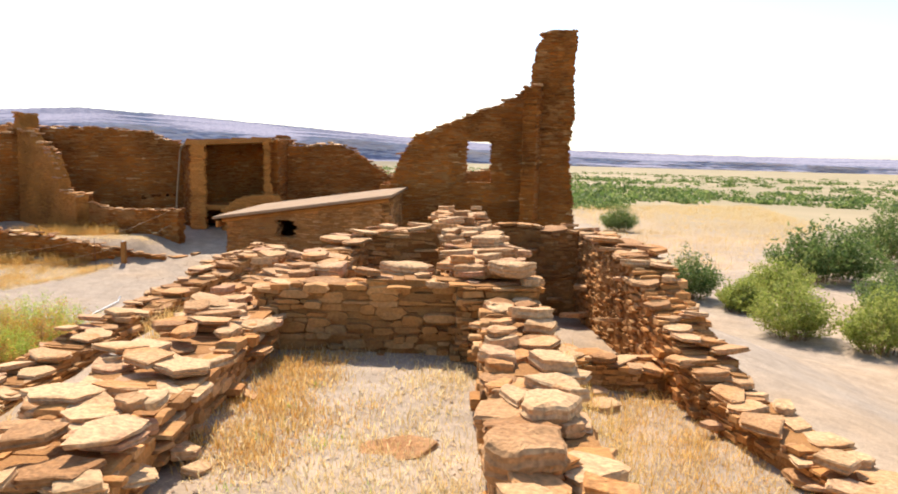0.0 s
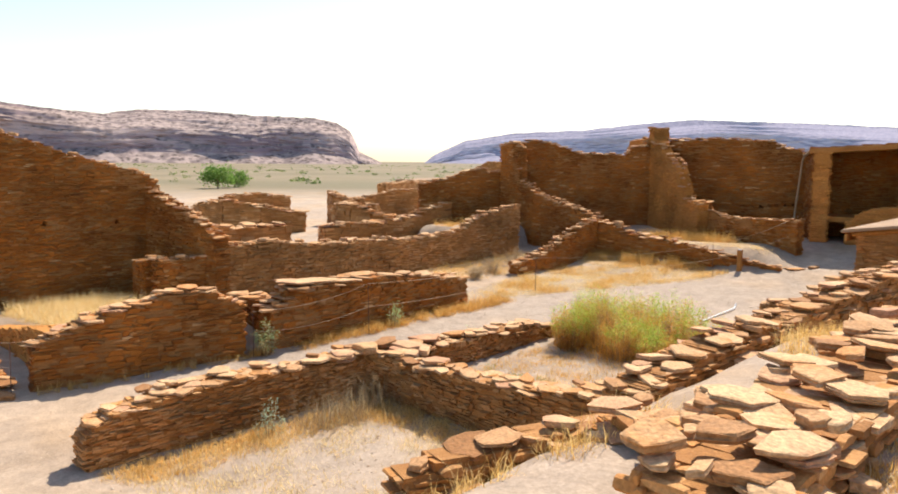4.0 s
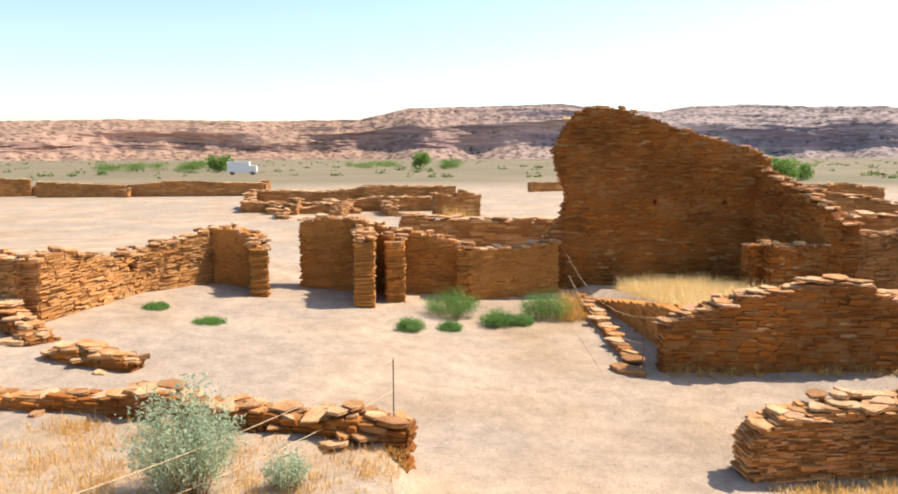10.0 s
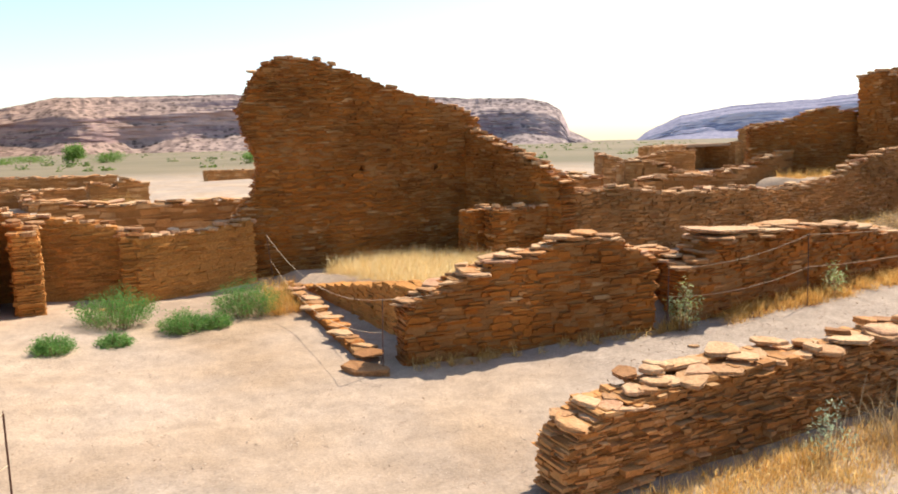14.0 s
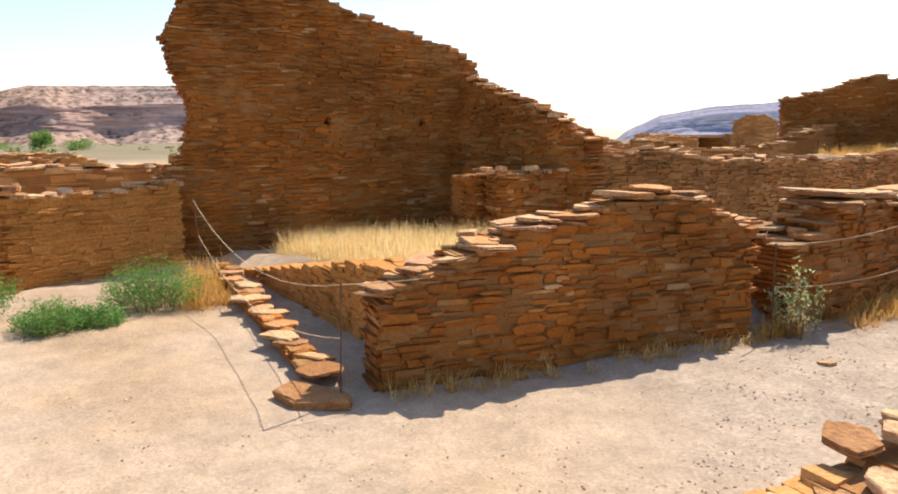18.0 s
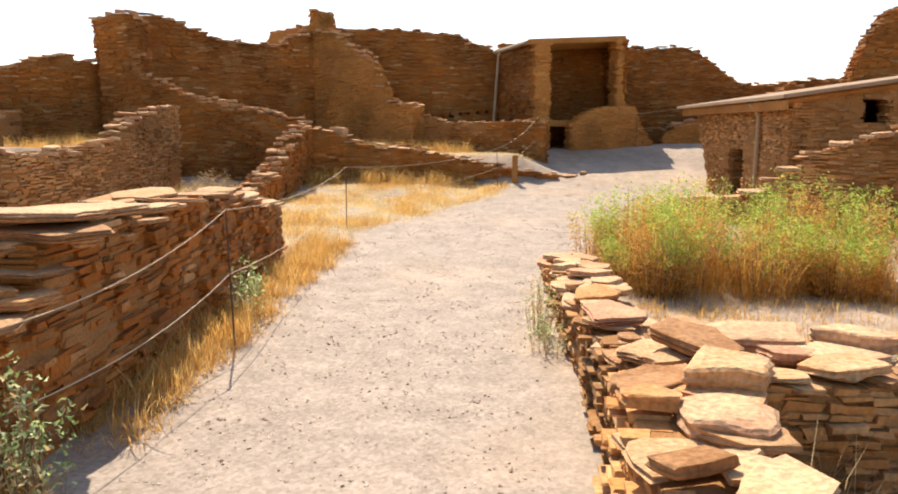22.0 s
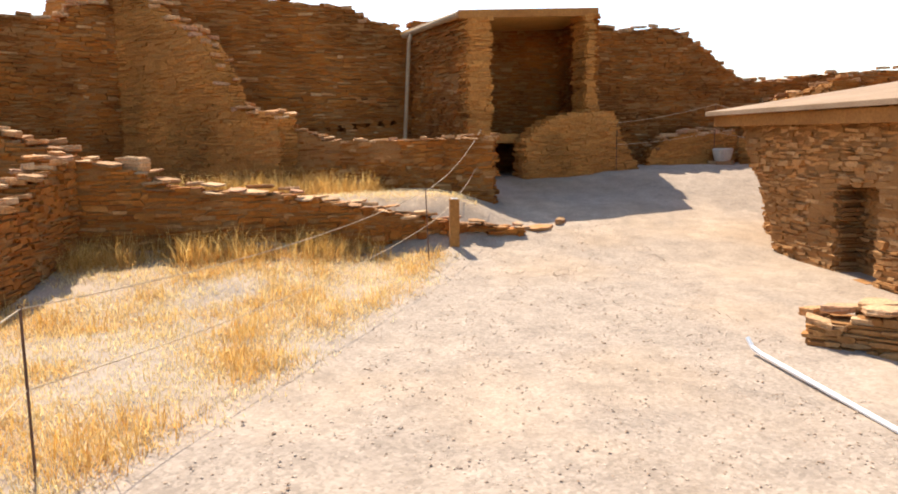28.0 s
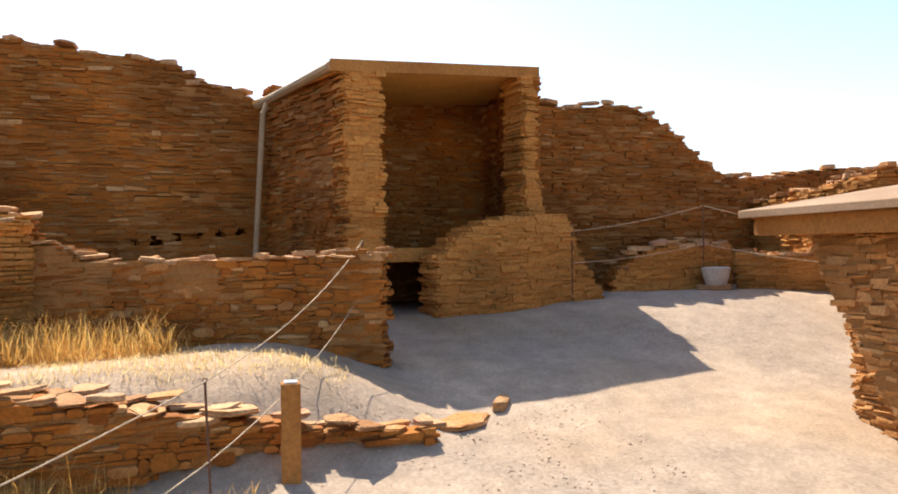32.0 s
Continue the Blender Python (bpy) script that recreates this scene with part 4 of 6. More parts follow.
ruin_wall("back_wall", "high dark sandstone back wall with a ragged top",
          [run((-17.84, 32.0), (-11.74, 33.4), [(0.3, 6.9), (0.76, 6.9), (2.49, 6.98), (3.99, 6.93), (4.96, 6.88), (5.2, 6.66), (5.96, 6.5), (6.25, 6.25), (6.75, 6.05)], 0.6,
               holes=[[(4.2 + 0.32 * i, 4.0 + 0.03 * i), (4.34 + 0.32 * i, 4.0 + 0.03 * i), (4.34 + 0.32 * i, 4.13 + 0.03 * i), (4.2 + 0.32 * i, 4.13 + 0.03 * i)] for i in range(6)]),
           # added thin backing behind the row of holes, so they stay dark
           run((-17.92, 32.35), (-11.82, 33.75), [], 0.18, outline=[(3.9, 3.5), (3.9, 4.7), (6.2, 4.7), (6.2, 3.5)], caps=False)],
          seed=14, cap_size=(0.22, 0.5))
ruin_wall("right_back_wall", "high sandstone wall stepping down to a low far end",
          [run((-7.3, 33.4), (0, 34.1), [(-0.4, 6.45), (1.31, 6.49), (2.29, 6.58), (2.93, 6.34), (3.71, 5.8), (4.32, 5.36), (5.23, 5.25), (6.7, 5.4), (9.38, 5.6)], 0.6)],
          seed=15, cap_size=(0.25, 0.5))
ruin_wall("shelter_front_wall", "low sandstone wall in front of the roofed alcove",
          [run((-15.02, 29.8), (-10.1, 28.75), [(0.0, 4.33), (0.8, 4.3), (0.83, 4.02), (1.28, 3.96), (1.55, 3.78), (2.37, 3.78), (3.12, 3.8), (3.98, 3.83), (4.85, 3.87)], 0.45)],
          near=(-11.8, 29, 3.5), pieces=300, seed=16, cap_size=(0.2, 0.42), cap_h=(0.025, 0.055), uneven=0.5, mud=0.02)
ruin_wall("low_yard_wall", "low dry-stone wall beside the roofed room",
          [run((-8.55, 21.2), (-6.9, 19.9), [(0.15, 2.06), (1.0, 2.2), (2.1, 2.45)], 0.5), run((-6.9, 19.9), (-4.6, 18.9), [(0.0, 2.6), (0.8, 3.2), (2.4, 3.7)], 0.5)],
          near=(-7.6, 20.5), pieces=170, seed=17, cap_size=(0.25, 0.5), mat=M_PALE)
ruin_wall("niche_wall", "low wall remnant with a stone basin beside it",
          [run((-5.9, 32.3), (-3.7, 32.2), [(0.0, 3.42), (0.4, 3.74), (1.0, 3.92), (2.2, 3.92)], 0.5), run((-3.7, 32.2), (-2.0, 31.0), [(0.2, 3.78), (1.0, 3.74), (2.1, 3.7)], 0.5),
           run((-1.9, 33.5), (-2.5, 29.6), [(0.0, 4.75), (1.5, 4.8), (2.6, 4.9), (3.9, 5.0)], 0.55)],
          near=(-4.6, 32.2), pieces=160, seed=18, cap_size=(0.2, 0.4), mat=M_DAUB)

# ---- the room beside the path, south ----
ruin_wall("path_corner_wall", "low crumbling sandstone wall with thick loose top slabs",
          [run((-12.0, 3.95), (-11.65, 9.2), [(0.0, 1.9), (0.4, 2.1), (1.2, 2.22), (2.4, 2.25), (3.8, 2.2), (5.3, 2.3)], 0.55),
           run((-11.65, 9.2), (-6.2, 9.3), [(0.0, 2.3), (1.5, 2.26), (3.0, 2.32), (4.4, 2.4), (5.3, 2.6)], 0.5),
           run((-11.6, 9.3), (-11.5, 15.3), [(0.3, 2.2), (1.5, 2.1), (3.0, 2.08), (4.4, 2.06), (5.0, 1.98), (5.95, 1.84)], 0.45)],
          near=(-11.7, 9.0, 1.9), pieces=300, seed=19, cap_size=(0.22, 0.48), rubble=0.09, cap_h=(0.03, 0.065), tilt=4, rough=1.9, length=(0.06, 0.22), course=(0.022, 0.06), dense=1.15, mat=M_PALE,
          slabs=[(-11.42, 9.0, 2.36, 0.62, 0.5, 0.16, 20), (-11.55, 8.5, 2.27, 0.6, 0.5, 0.17, 75), (-11.5, 9.75, 2.26, 0.7, 0.5, 0.07, 40), (-10.7, 9.4, 2.34, 0.8, 0.5, 0.07, 5), (-9.8, 9.3, 2.36, 0.6, 0.45, 0.08, 70),
                 (-11.62, 10.85, 2.22, 0.85, 0.5, 0.07, 82), (-11.5, 12.2, 2.13, 0.5, 0.4, 0.05, 80), (-10.98, 9.7, 2.36, 0.9, 0.55, 0.1, 22), (-11.4, 9.5, 2.4, 0.75, 0.42, 0.09, 110), (-11.25, 10.12, 2.28, 0.45, 0.36, 0.1, 30), (-10.45, 9.6, 2.38, 0.55, 0.4, 0.12, 160), (-11.6, 11.7, 2.18, 0.6, 0.42, 0.07, 70), (-11.55, 13.6, 2.12, 0.55, 0.4, 0.06, 100)])
ruin_wall("sunken_square_wall", "low stone edging round a small square planting",
          [run((-12.15, -0.4), (-13.6, -4.2), [(0.0, 2.08), (0.4, 2.14), (0.9, 2.2), (1.4, 2.1), (1.9, 2.18), (2.6, 2.12), (3.3, 2.26), (3.7, 2.3), (4.07, 2.14)], 0.45),
           run((-13.6, -4.2), (-14.2, -6.6), [(0.0, 2.1), (0.8, 2.14), (1.6, 2.08), (2.47, 2.2)], 0.4)],
          near=(-12.5, -1.5), pieces=160, seed=20, cap_size=(0.22, 0.46), rough=1.8, heap=2, cap_h=(0.03, 0.07), uneven=0.6)
ruin_wall("rubble_heap_wall", "fallen low wall end on the plaza",
          [run((-16.75, -6.3), (-16.15, -4.75), [(0.0, 2.02), (0.5, 2.12), (1.0, 2.05), (1.66, 1.95)], 0.5), run((-19.3, -8.5), (-17.5, -6.8), [(0, 2.6), (1.0, 2.42), (1.8, 2.2), (2.47, 2.02)], 0.5)],
          near=(-17, -6), pieces=80, seed=21, cap_size=(0.26, 0.5), heap=2, uneven=0.6)

# ---- ruin walls on the plaza's edge, south-west ----
ruin_wall("curved_niche_wall", "low sunlit curved wall with a small square niche",
          [run((-19.0, -7.6), (-22.4, -6.55), [(0.0, 3.3), (0.6, 3.35), (1.6, 3.2), (2.4, 2.95), (3.6, 3.0)], 0.55, holes=[[(2.98, 2.56), (3.26, 2.56), (3.26, 2.8), (2.98, 2.8)]]),
           run((-22.4, -6.55), (-24.9, -4.7), [(0.0, 3.0), (1.2, 3.15), (3.1, 3.35)], 0.55),
           run((-19.06, -7.79), (-22.46, -6.74), [], 0.12, outline=[(2.8, 2.35), (2.8, 2.95), (3.4, 2.95), (3.4, 2.35)], caps=False),
           run((-19.0, -7.5), (-20.2, -9.8), [(0.2, 3.3), (2.5, 3.4)], 0.5)],
          near=(-21.5, -6.8), pieces=190, seed=22, mat=M_PALE, cap_size=(0.2, 0.4))
ruin_wall("pier_wall", "row of broken room walls and piers at the plaza edge",
          [run((-24.4, -5.0), (-23.9, -3.75), [(0.0, 3.3), (0.5, 3.4), (1.4, 3.2)], 0.5), run((-23.9, -3.75), (-22.3, -3.5), [(0.0, 3.1), (1.5, 3.0)], 0.45),
           run((-24.3, -2.6), (-24.0, 1.9), [(0.0, 3.5), (0.7, 3.62), (1.6, 3.55), (2.4, 3.3), (3.2, 3.2), (4.5, 2.9)], 0.55),
           run((-24.0, -0.85), (-21.6, -0.9), [(0.2, 3.35), (2.0, 3.3), (2.4, 3.2)], 0.5),
           run((-23.9, -0.05), (-22.5, -0.1), [(0.2, 3.2), (1.4, 3.1)], 0.5),
           run((-23.9, 1.9), (-23.2, 1.85), [(0.0, 2.9), (0.7, 2.8)], 0.5),
           run((-23.35, 1.85), (-24.2, 4.6), [(0.0, 2.8), (1.4, 2.75), (2.8, 2.9)], 0.5)],
          near=(-22.6, -0.5), mat=M_DAUB, pieces=240, seed=23, cap_size=(0.2, 0.42))
FAR = dict(mat=M_PALE, course=(0.10, 0.2), length=(0.35, 0.9), cap_size=(0.35, 0.7))
ruin_wall("plaza_wall", "low ruined wall behind the tall wall",
          [run((-31, 0.5), (-30, 6.8), [(0, 3.05), (2, 2.95), (4, 2.9), (6.3, 2.9)], 0.6), run((-26.0, 13.3), (-25.9, 17.1), [(0, 3.5), (1.5, 3.3), (3.7, 3.3)], 0.6),
           run((-25.9, 18.7), (-24.6, 25.2), [(0, 3.12), (2, 3.2), (4, 3.3), (5.0, 3.7), (6.4, 4.0)], 0.6)], seed=24, **FAR)
for i, (a, b, z0, z1) in enumerate([((-54, 3.8), (-54.5, 7.0), 2.7, 2.4), ((-60, -9.5), (-60, 6.2), 1.75, 1.95), ((-66, -10), (-64, 6.5), 2.3, 2.6), ((-60, -9.5), (-67, -10), 1.75, 2.1), ((-84.8, -34), (-84.8, -11.5), 2.4, 2.1),
                                    ((-84.8, -11.5), (-93, -12), 2.1, 2.1), ((-80, -60), (-88, -36), 2.6, 2.6), ((-70, -66), (-76, -48), 2.4, 2.2), ((-88, 18), (-97, 42), 1.9, 1.8)]):
    ruin_wall("far_plaza_wall", "distant low ruined wall across the sunlit plaza",
              [run(a, b, [(0, z0), ((Vector(b) - Vector(a)).length * 0.4, (z0 + z1) / 2 - 0.25), ((Vector(b) - Vector(a)).length * 0.6, (z0 + z1) / 2 + 0.2), ((Vector(b) - Vector(a)).length, z1)], 0.8)],
              seed=30 + i, group="distant plaza walls", **FAR)
fr = random.Random(77)
for i in range(16):
    x, y = (fr.uniform(-70, -58), fr.uniform(-9, 1)) if i < 9 else (fr.uniform(-98, -84), fr.uniform(-60, -14))
    ln, turn = fr.uniform(2.5, 7), fr.choice((0, 90)) + fr.uniform(-8, 8)
    q = (x + ln * math.cos(radians(turn)), y + ln * math.sin(radians(turn)))
    zt = fr.uniform(1.4, 2.0)
    ruin_wall("far_plaza_wall", "short broken stub of a distant ruined wall", [run((x, y), q, [(0, zt), (ln * 0.3, zt - 0.3), (ln * 0.7, zt + 0.15), (ln, zt - 0.4)], 0.8)], seed=130 + i, group="distant plaza walls", **FAR)
for i, (cx, cy, rad, a0, a1, zt) in enumerate([(-44, 30, 6.5, 150, 330, 2.9), (-41, 37, 5.0, 120, 300, 3.2), (-33, 30, 4.0, 180, 330, 3.2)]):
    runs_ = []
    for k in range(8):
        p, q = radians(a0 + (a1 - a0) * k / 8), radians(a0 + (a1 - a0) * (k + 1) / 8)
        A, B = (cx + rad * math.cos(p), cy + rad * math.sin(p)), (cx + rad * math.cos(q), cy + rad * math.sin(q))
        ln = (Vector(B) - Vector(A)).length
        zz = zt + 0.35 * math.sin(k * 1.3 + i)
        runs_.append(run(A, B, [(0, zz), (ln, zt + 0.35 * math.sin((k + 1) * 1.3 + i))], 0.6))
    ruin_wall("round_room_wall", "curved low wall of a sunken round room", runs_, seed=50 + i, group="round rooms", **FAR)
ruin_wall("far_stub_wall", "rounded distant wall stub on the far ruin",
          [run((-62, 69), (-58.5, 71.5), [(0, 4.9), (1.2, 5.6), (3, 5.6), (4.2, 5.0)], 1.2)], seed=60, **FAR)
ruin_wall("far_room_wall", "plain grey-brown far wall beside a dark roofed room",
          [run((-50.9, 43.8), (-58.4, 56.4), [(0, 3.65), (6, 3.7), (14.6, 3.6)], 0.8), run((-61.5, 55.6), (-64.5, 66.2), [(0, 3.4), (11, 3.4)], 0.7), run((-61.4, 66.9), (-64.7, 66.4), [(0, 3.4), (3.3, 3.4)], 0.5), run((-58.5, 56.1), (-61.6, 55.5), [(0, 3.4), (3.1, 3.4)], 0.5), run((-61.0, 66.8), (-64.5, 78), [(0, 3.7), (11.7, 4.0)], 0.8)], seed=61, **FAR)
far_roof = base_of("far_room_roof", -60, 61, 3.5, "flat dark brown earth roof over a far ruined room", "roof")
bpy.context.view_layer.update()
prism("roof_slab", [(-58.2, 56.2), (-61.2, 67.0), (-64.9, 66.5), (-61.9, 55.4)], 3.42, 3.7, M_ROOF, far_roof)

# ---- the east mound: filled rooms where the walk begins ----
BIG = dict(course=(0.035, 0.095), length=(0.09, 0.34), rough=2.0, mat=M_PALE)
ruin_wall("thick_room_wall", "thick sandstone wall topped with large loose blocks",
          [run((0.56, 2.4), (0.6, 7.1), [(0.0, 4.4), (2.0, 4.46), (3.5, 4.54), (4.7, 4.68)], 0.6), run((0.5, 7.2), (0.12, 13.2), [(0.0, 4.8), (1.0, 4.9), (3.0, 4.92), (4.2, 5.02), (6.0, 5.08)], 0.8)],
          near=(0.5, 5.0), pieces=300, seed=70, cap_size=(0.2, 0.42), rubble=0.06, cap_h=(0.04, 0.1), tilt=7, dense=1.2, uneven=1.4,
          slabs=[(0.4, 3.6, 4.56, 0.44, 0.4, 0.2, 20), (0.6, 4.2, 4.58, 0.42, 0.36, 0.16, 70), (0.66, 7.35, 4.96, 0.5, 0.36, 0.13, 8), (0.24, 7.55, 4.9, 0.42, 0.34, 0.12, 20), (0.5, 9.4, 5.0, 0.5, 0.4, 0.15, 5)], **BIG)
ruin_wall("room_cross_wall", "short sandstone cross wall between two filled rooms",
          [run((-1.7, 7.52), (0.28, 7.6), [(0.0, 4.74), (0.9, 4.78), (1.95, 4.8)], 0.42), run((-1.4, 11.2), (0.0, 11.1), [(0.0, 4.9), (1.4, 5.0)], 0.5), run((-1.7, 7.5), (-1.4, 11.2), [(0, 4.66), (2, 4.72), (3.7, 4.88)], 0.5)],
          near=(-0.8, 7.5), pieces=200, seed=71, cap_size=(0.22, 0.45), cap_h=(0.035, 0.07), dense=0.9, slabs=[(-0.45, 7.9, 4.84, 0.5, 0.36, 0.14, 10), (-1.25, 8.1, 4.8, 0.45, 0.36, 0.12, 40)], **BIG)
ruin_wall("west_room_wall", "crumbling wall heaped with wide flat sandstone slabs",
          [run((-2.1, 3.35), (-2.1, 6.4), [(0.0, 4.3), (0.6, 4.38), (1.6, 4.4), (3.05, 4.42)], 0.8), run((-2.1, 6.4), (-1.95, 10.2), [(0.0, 4.42), (1.5, 4.46), (3.8, 4.6)], 0.8), run((-2.3, 5.0), (-4.1, 6.0), [(0.3, 4.2), (1.0, 3.85), (2.0, 3.6)], 0.5)],
          near=(-2.1, 4.6), pieces=260, seed=72, cap_size=(0.2, 0.44), rubble=0.1, cap_h=(0.035, 0.075), tilt=9, heap=4, dense=1.25, uneven=1.7,
          slabs=[(-2.35, 4.6, 4.48, 0.5, 0.4, 0.06, 15), (-1.85, 5.2, 4.5, 0.5, 0.4, 0.06, 60), (-2.35, 5.7, 4.5, 0.56, 0.42, 0.06, 100), (-1.9, 3.6, 4.4, 0.45, 0.36, 0.07, 35), (-2.25, 7.2, 4.52, 0.55, 0.4, 0.06, 20)], **BIG)
ruin_wall("lower_slope_wall", "fallen wall of flat slabs on the slope of the mound",
          [run((-4.2, 6.0), (-5.0, 4.0), [(0.0, 3.55), (1.2, 3.48), (2.2, 3.36)], 0.4)],
          near=(-4.6, 4.9), pieces=90, seed=73, cap_size=(0.26, 0.55), rubble=0.1, cap_h=(0.035, 0.07), tilt=6, heap=2, **BIG)
ruin_wall("outer_room_wall", "long wall of flat slabs climbing towards the roofed room",
          [run((-5.45, 8.4), (-5.2, 11.0), [(0.0, 3.05), (1.2, 3.25), (2.6, 3.4)], 0.65), run((-5.2, 11.0), (-4.3, 18.6), [(0.0, 3.4), (2.5, 3.55), (5.0, 3.75), (7.6, 3.85)], 0.6)],
          near=(-5.2, 10.5), pieces=260, seed=74, cap_size=(0.24, 0.54), rubble=0.08, cap_h=(0.03, 0.07), rough=2.0, heap=4, mat=M_PALE, uneven=1.4)
ruin_wall("east_outer_wall", "tall-faced outer wall stepping down beside the dirt track",
          [run((2.5, 13.2), (2.72, 10.2), [(0.0, 4.8), (1.5, 4.75), (3.0, 4.75)], 0.55), run((2.72, 10.2), (2.95, 7.6), [(0.0, 4.75), (0.6, 4.4), (1.4, 4.1), (2.6, 3.75)], 0.6),
           run((2.95, 7.6), (3.5, 5.2), [(0.0, 3.7), (1.2, 3.6), (2.5, 3.5)], 0.55), run((3.5, 5.2), (5.8, 4.2), [(0.0, 3.5), (1.2, 3.45), (2.5, 3.4)], 0.5),
           run((0.6, 13.3), (2.5, 13.3), [(0.0, 4.9), (1.9, 4.8)], 0.5), run((1.2, 9.0), (2.7, 8.8), [(0.0, 3.75), (0.8, 3.6), (1.5, 3.6)], 0.45)],
          near=(2.6, 9.5), pieces=260, seed=75, cap_size=(0.25, 0.55), mat=M_PALE, cap_h=(0.04, 0.09), rough=1.5, heap=2, mud=0.02, length=(0.06, 0.2))
ruin_wall("tall_window_wall", "tall ruined wall with a square window and a high corner pillar",
          [run((-2, 27), (4, 27), [(0.21, 6.05), (0.7, 6.77), (2.21, 7.4), (3.61, 7.93), (4.55, 8.45)], 0.6,
               outline=[(-0.33, 2.2), (-0.2, 4.6), (-0.13, 5.14), (0.21, 6.07), (0.7, 6.79), (2.21, 7.43), (3.61, 7.96), (4.9, 8.6), (4.9, 2.2)],
               holes=[[(2.53, 5.29), (3.43, 5.29), (3.41, 6.7), (2.53, 6.7)]]),
           run((2.75, 26.9), (4.3, 26.7), [(0.3, 10.4), (1.4, 10.5)], 0.9,
               outline=[(0.0, 2.2), (0.05, 8.5), (0.05, 9.2), (0.2, 10.0), (0.55, 10.5), (1.5, 10.52), (1.42, 9.4), (1.4, 8.7), (1.48, 7.7), (1.35, 6.5), (1.45, 5.4), (1.6, 4.0), (1.6, 2.2)]),
           run((2.6, 25.6), (2.9, 26.6), [(0.0, 8.5), (1.0, 8.6)], 0.5)],
          near=(2.8, 26.5, 6.5), pieces=160, seed=76, cap_size=(0.2, 0.4))


# ---- the roofed alcove ----
bpy.context.view_layer.update()
FL, FR, BL = Vector((-10.6, 30.9)), Vector((-7.5, 31.68)), Vector((-11.4, 32.9))
ruin_wall("alcove_shelter_wall", "sandstone walls of a roofed alcove with a low doorway",
          [run((-10.45, 31.1), BL, [(0.0, 6.4), (2.0, 6.34)], 0.5, base=2.8, caps=False),
           run((-11.6, 33.3), (-7.2, 34.2), [(0.0, 6.62), (4.4, 6.9)], 0.5, base=2.8, caps=False),
           run((-7.5, 31.9), (-7.3, 34.1), [(0.0, 6.7), (2.2, 6.72)], 0.5, base=2.8, caps=False)],
          near=(-11, 31.5, 4.5), pieces=200, seed=80, cap_size=(0.2, 0.4))
ruin_wall("alcove_pier_wall", "ochre mud-plastered stone piers on both sides of the alcove",
          [run(FL, FR, [], 0.55, outline=[(0.0, 2.6), (0.0, 6.4), (0.55, 6.45), (0.53, 5.4), (0.57, 3.95), (0.57, 2.6)], caps=False),
           run(FL, FR, [], 0.6, outline=[(2.9, 2.6), (2.88, 6.6), (3.1, 6.65), (3.12, 5.2), (3.2, 4.5), (3.25, 2.6)], caps=False)],
          seed=83, mat=M_DAUB, near=(-10.4, 30.8, 4.5), pieces=60)
ruin_wall("alcove_apron_wall", "mud-daubed low wall heaped beside the alcove's doorway",
          [run((-10.66, 30.6), (-7.59, 31.37), [], 0.6, outline=[(1.36, 2.6), (1.38, 3.8), (1.69, 4.05), (2.06, 4.26), (2.5, 4.37), (3.15, 4.42), (3.61, 4.42), (3.87, 3.8), (4.35, 3.04), (4.5, 2.6)], caps=False)],
          seed=82, mat=M_DAUB, near=(-9, 30.8, 3.5), pieces=60)
alcove_floor = base_of("alcove_floor", -9.4, 32.2, 3.7, "raised mud floor of the alcove over a low doorway", "floor", kind="structure")
bpy.context.view_layer.update()
prism("floor_slab", [(-10.25, 31.12), (-7.65, 31.8), (-7.45, 33.85), (-11.3, 33.05)], 3.72, 3.93, M_DAUB_CORE, alcove_floor, "thick mud floor slab")
shelter_roof = base_of("alcove_roof", -9.3, 32.3, 6.5, "flat timber roof with a tin gutter over the alcove", "roof")
bpy.context.view_layer.update()
ROOF_RING = [(-10.68, 30.68), (-7.45, 31.48), (-7.0, 34.4), (-11.75, 33.4)]
prism("roof_deck", ROOF_RING, 6.57 + 0.6, 6.63 + 0.6, M_ROOF, shelter_roof, "tan roof deck", tilt=(0.065, 0.0))
prism("soffit", [(-10.6, 30.75), (-7.5, 31.5), (-7.1, 34.3), (-12.0, 33.4)], 7.09, 7.155, M_PLANK, shelter_roof, "ochre plank soffit", tilt=(0.065, 0))
prism("fascia_board", [(-10.74, 30.58), (-7.43, 31.39), (-7.44, 31.43), (-10.75, 30.62)], 7.05, 7.225, M_WOOD, shelter_roof, "ochre timber fascia board", tilt=(0.065, 0))
tube("gutter", [(-10.72, 30.75, 6.46), (-11.8, 33.2, 6.3)], 0.07, M_METAL, shelter_roof, "tan tin gutter", 8)
tube("downspout", [(-11.6, 32.7, 6.3), (-11.66, 32.6, 6.1), (-11.75, 32.5, 4.6), (-11.85, 32.45, 2.95)], 0.045, M_METAL, shelter_roof, "tan tin downspout", 8)

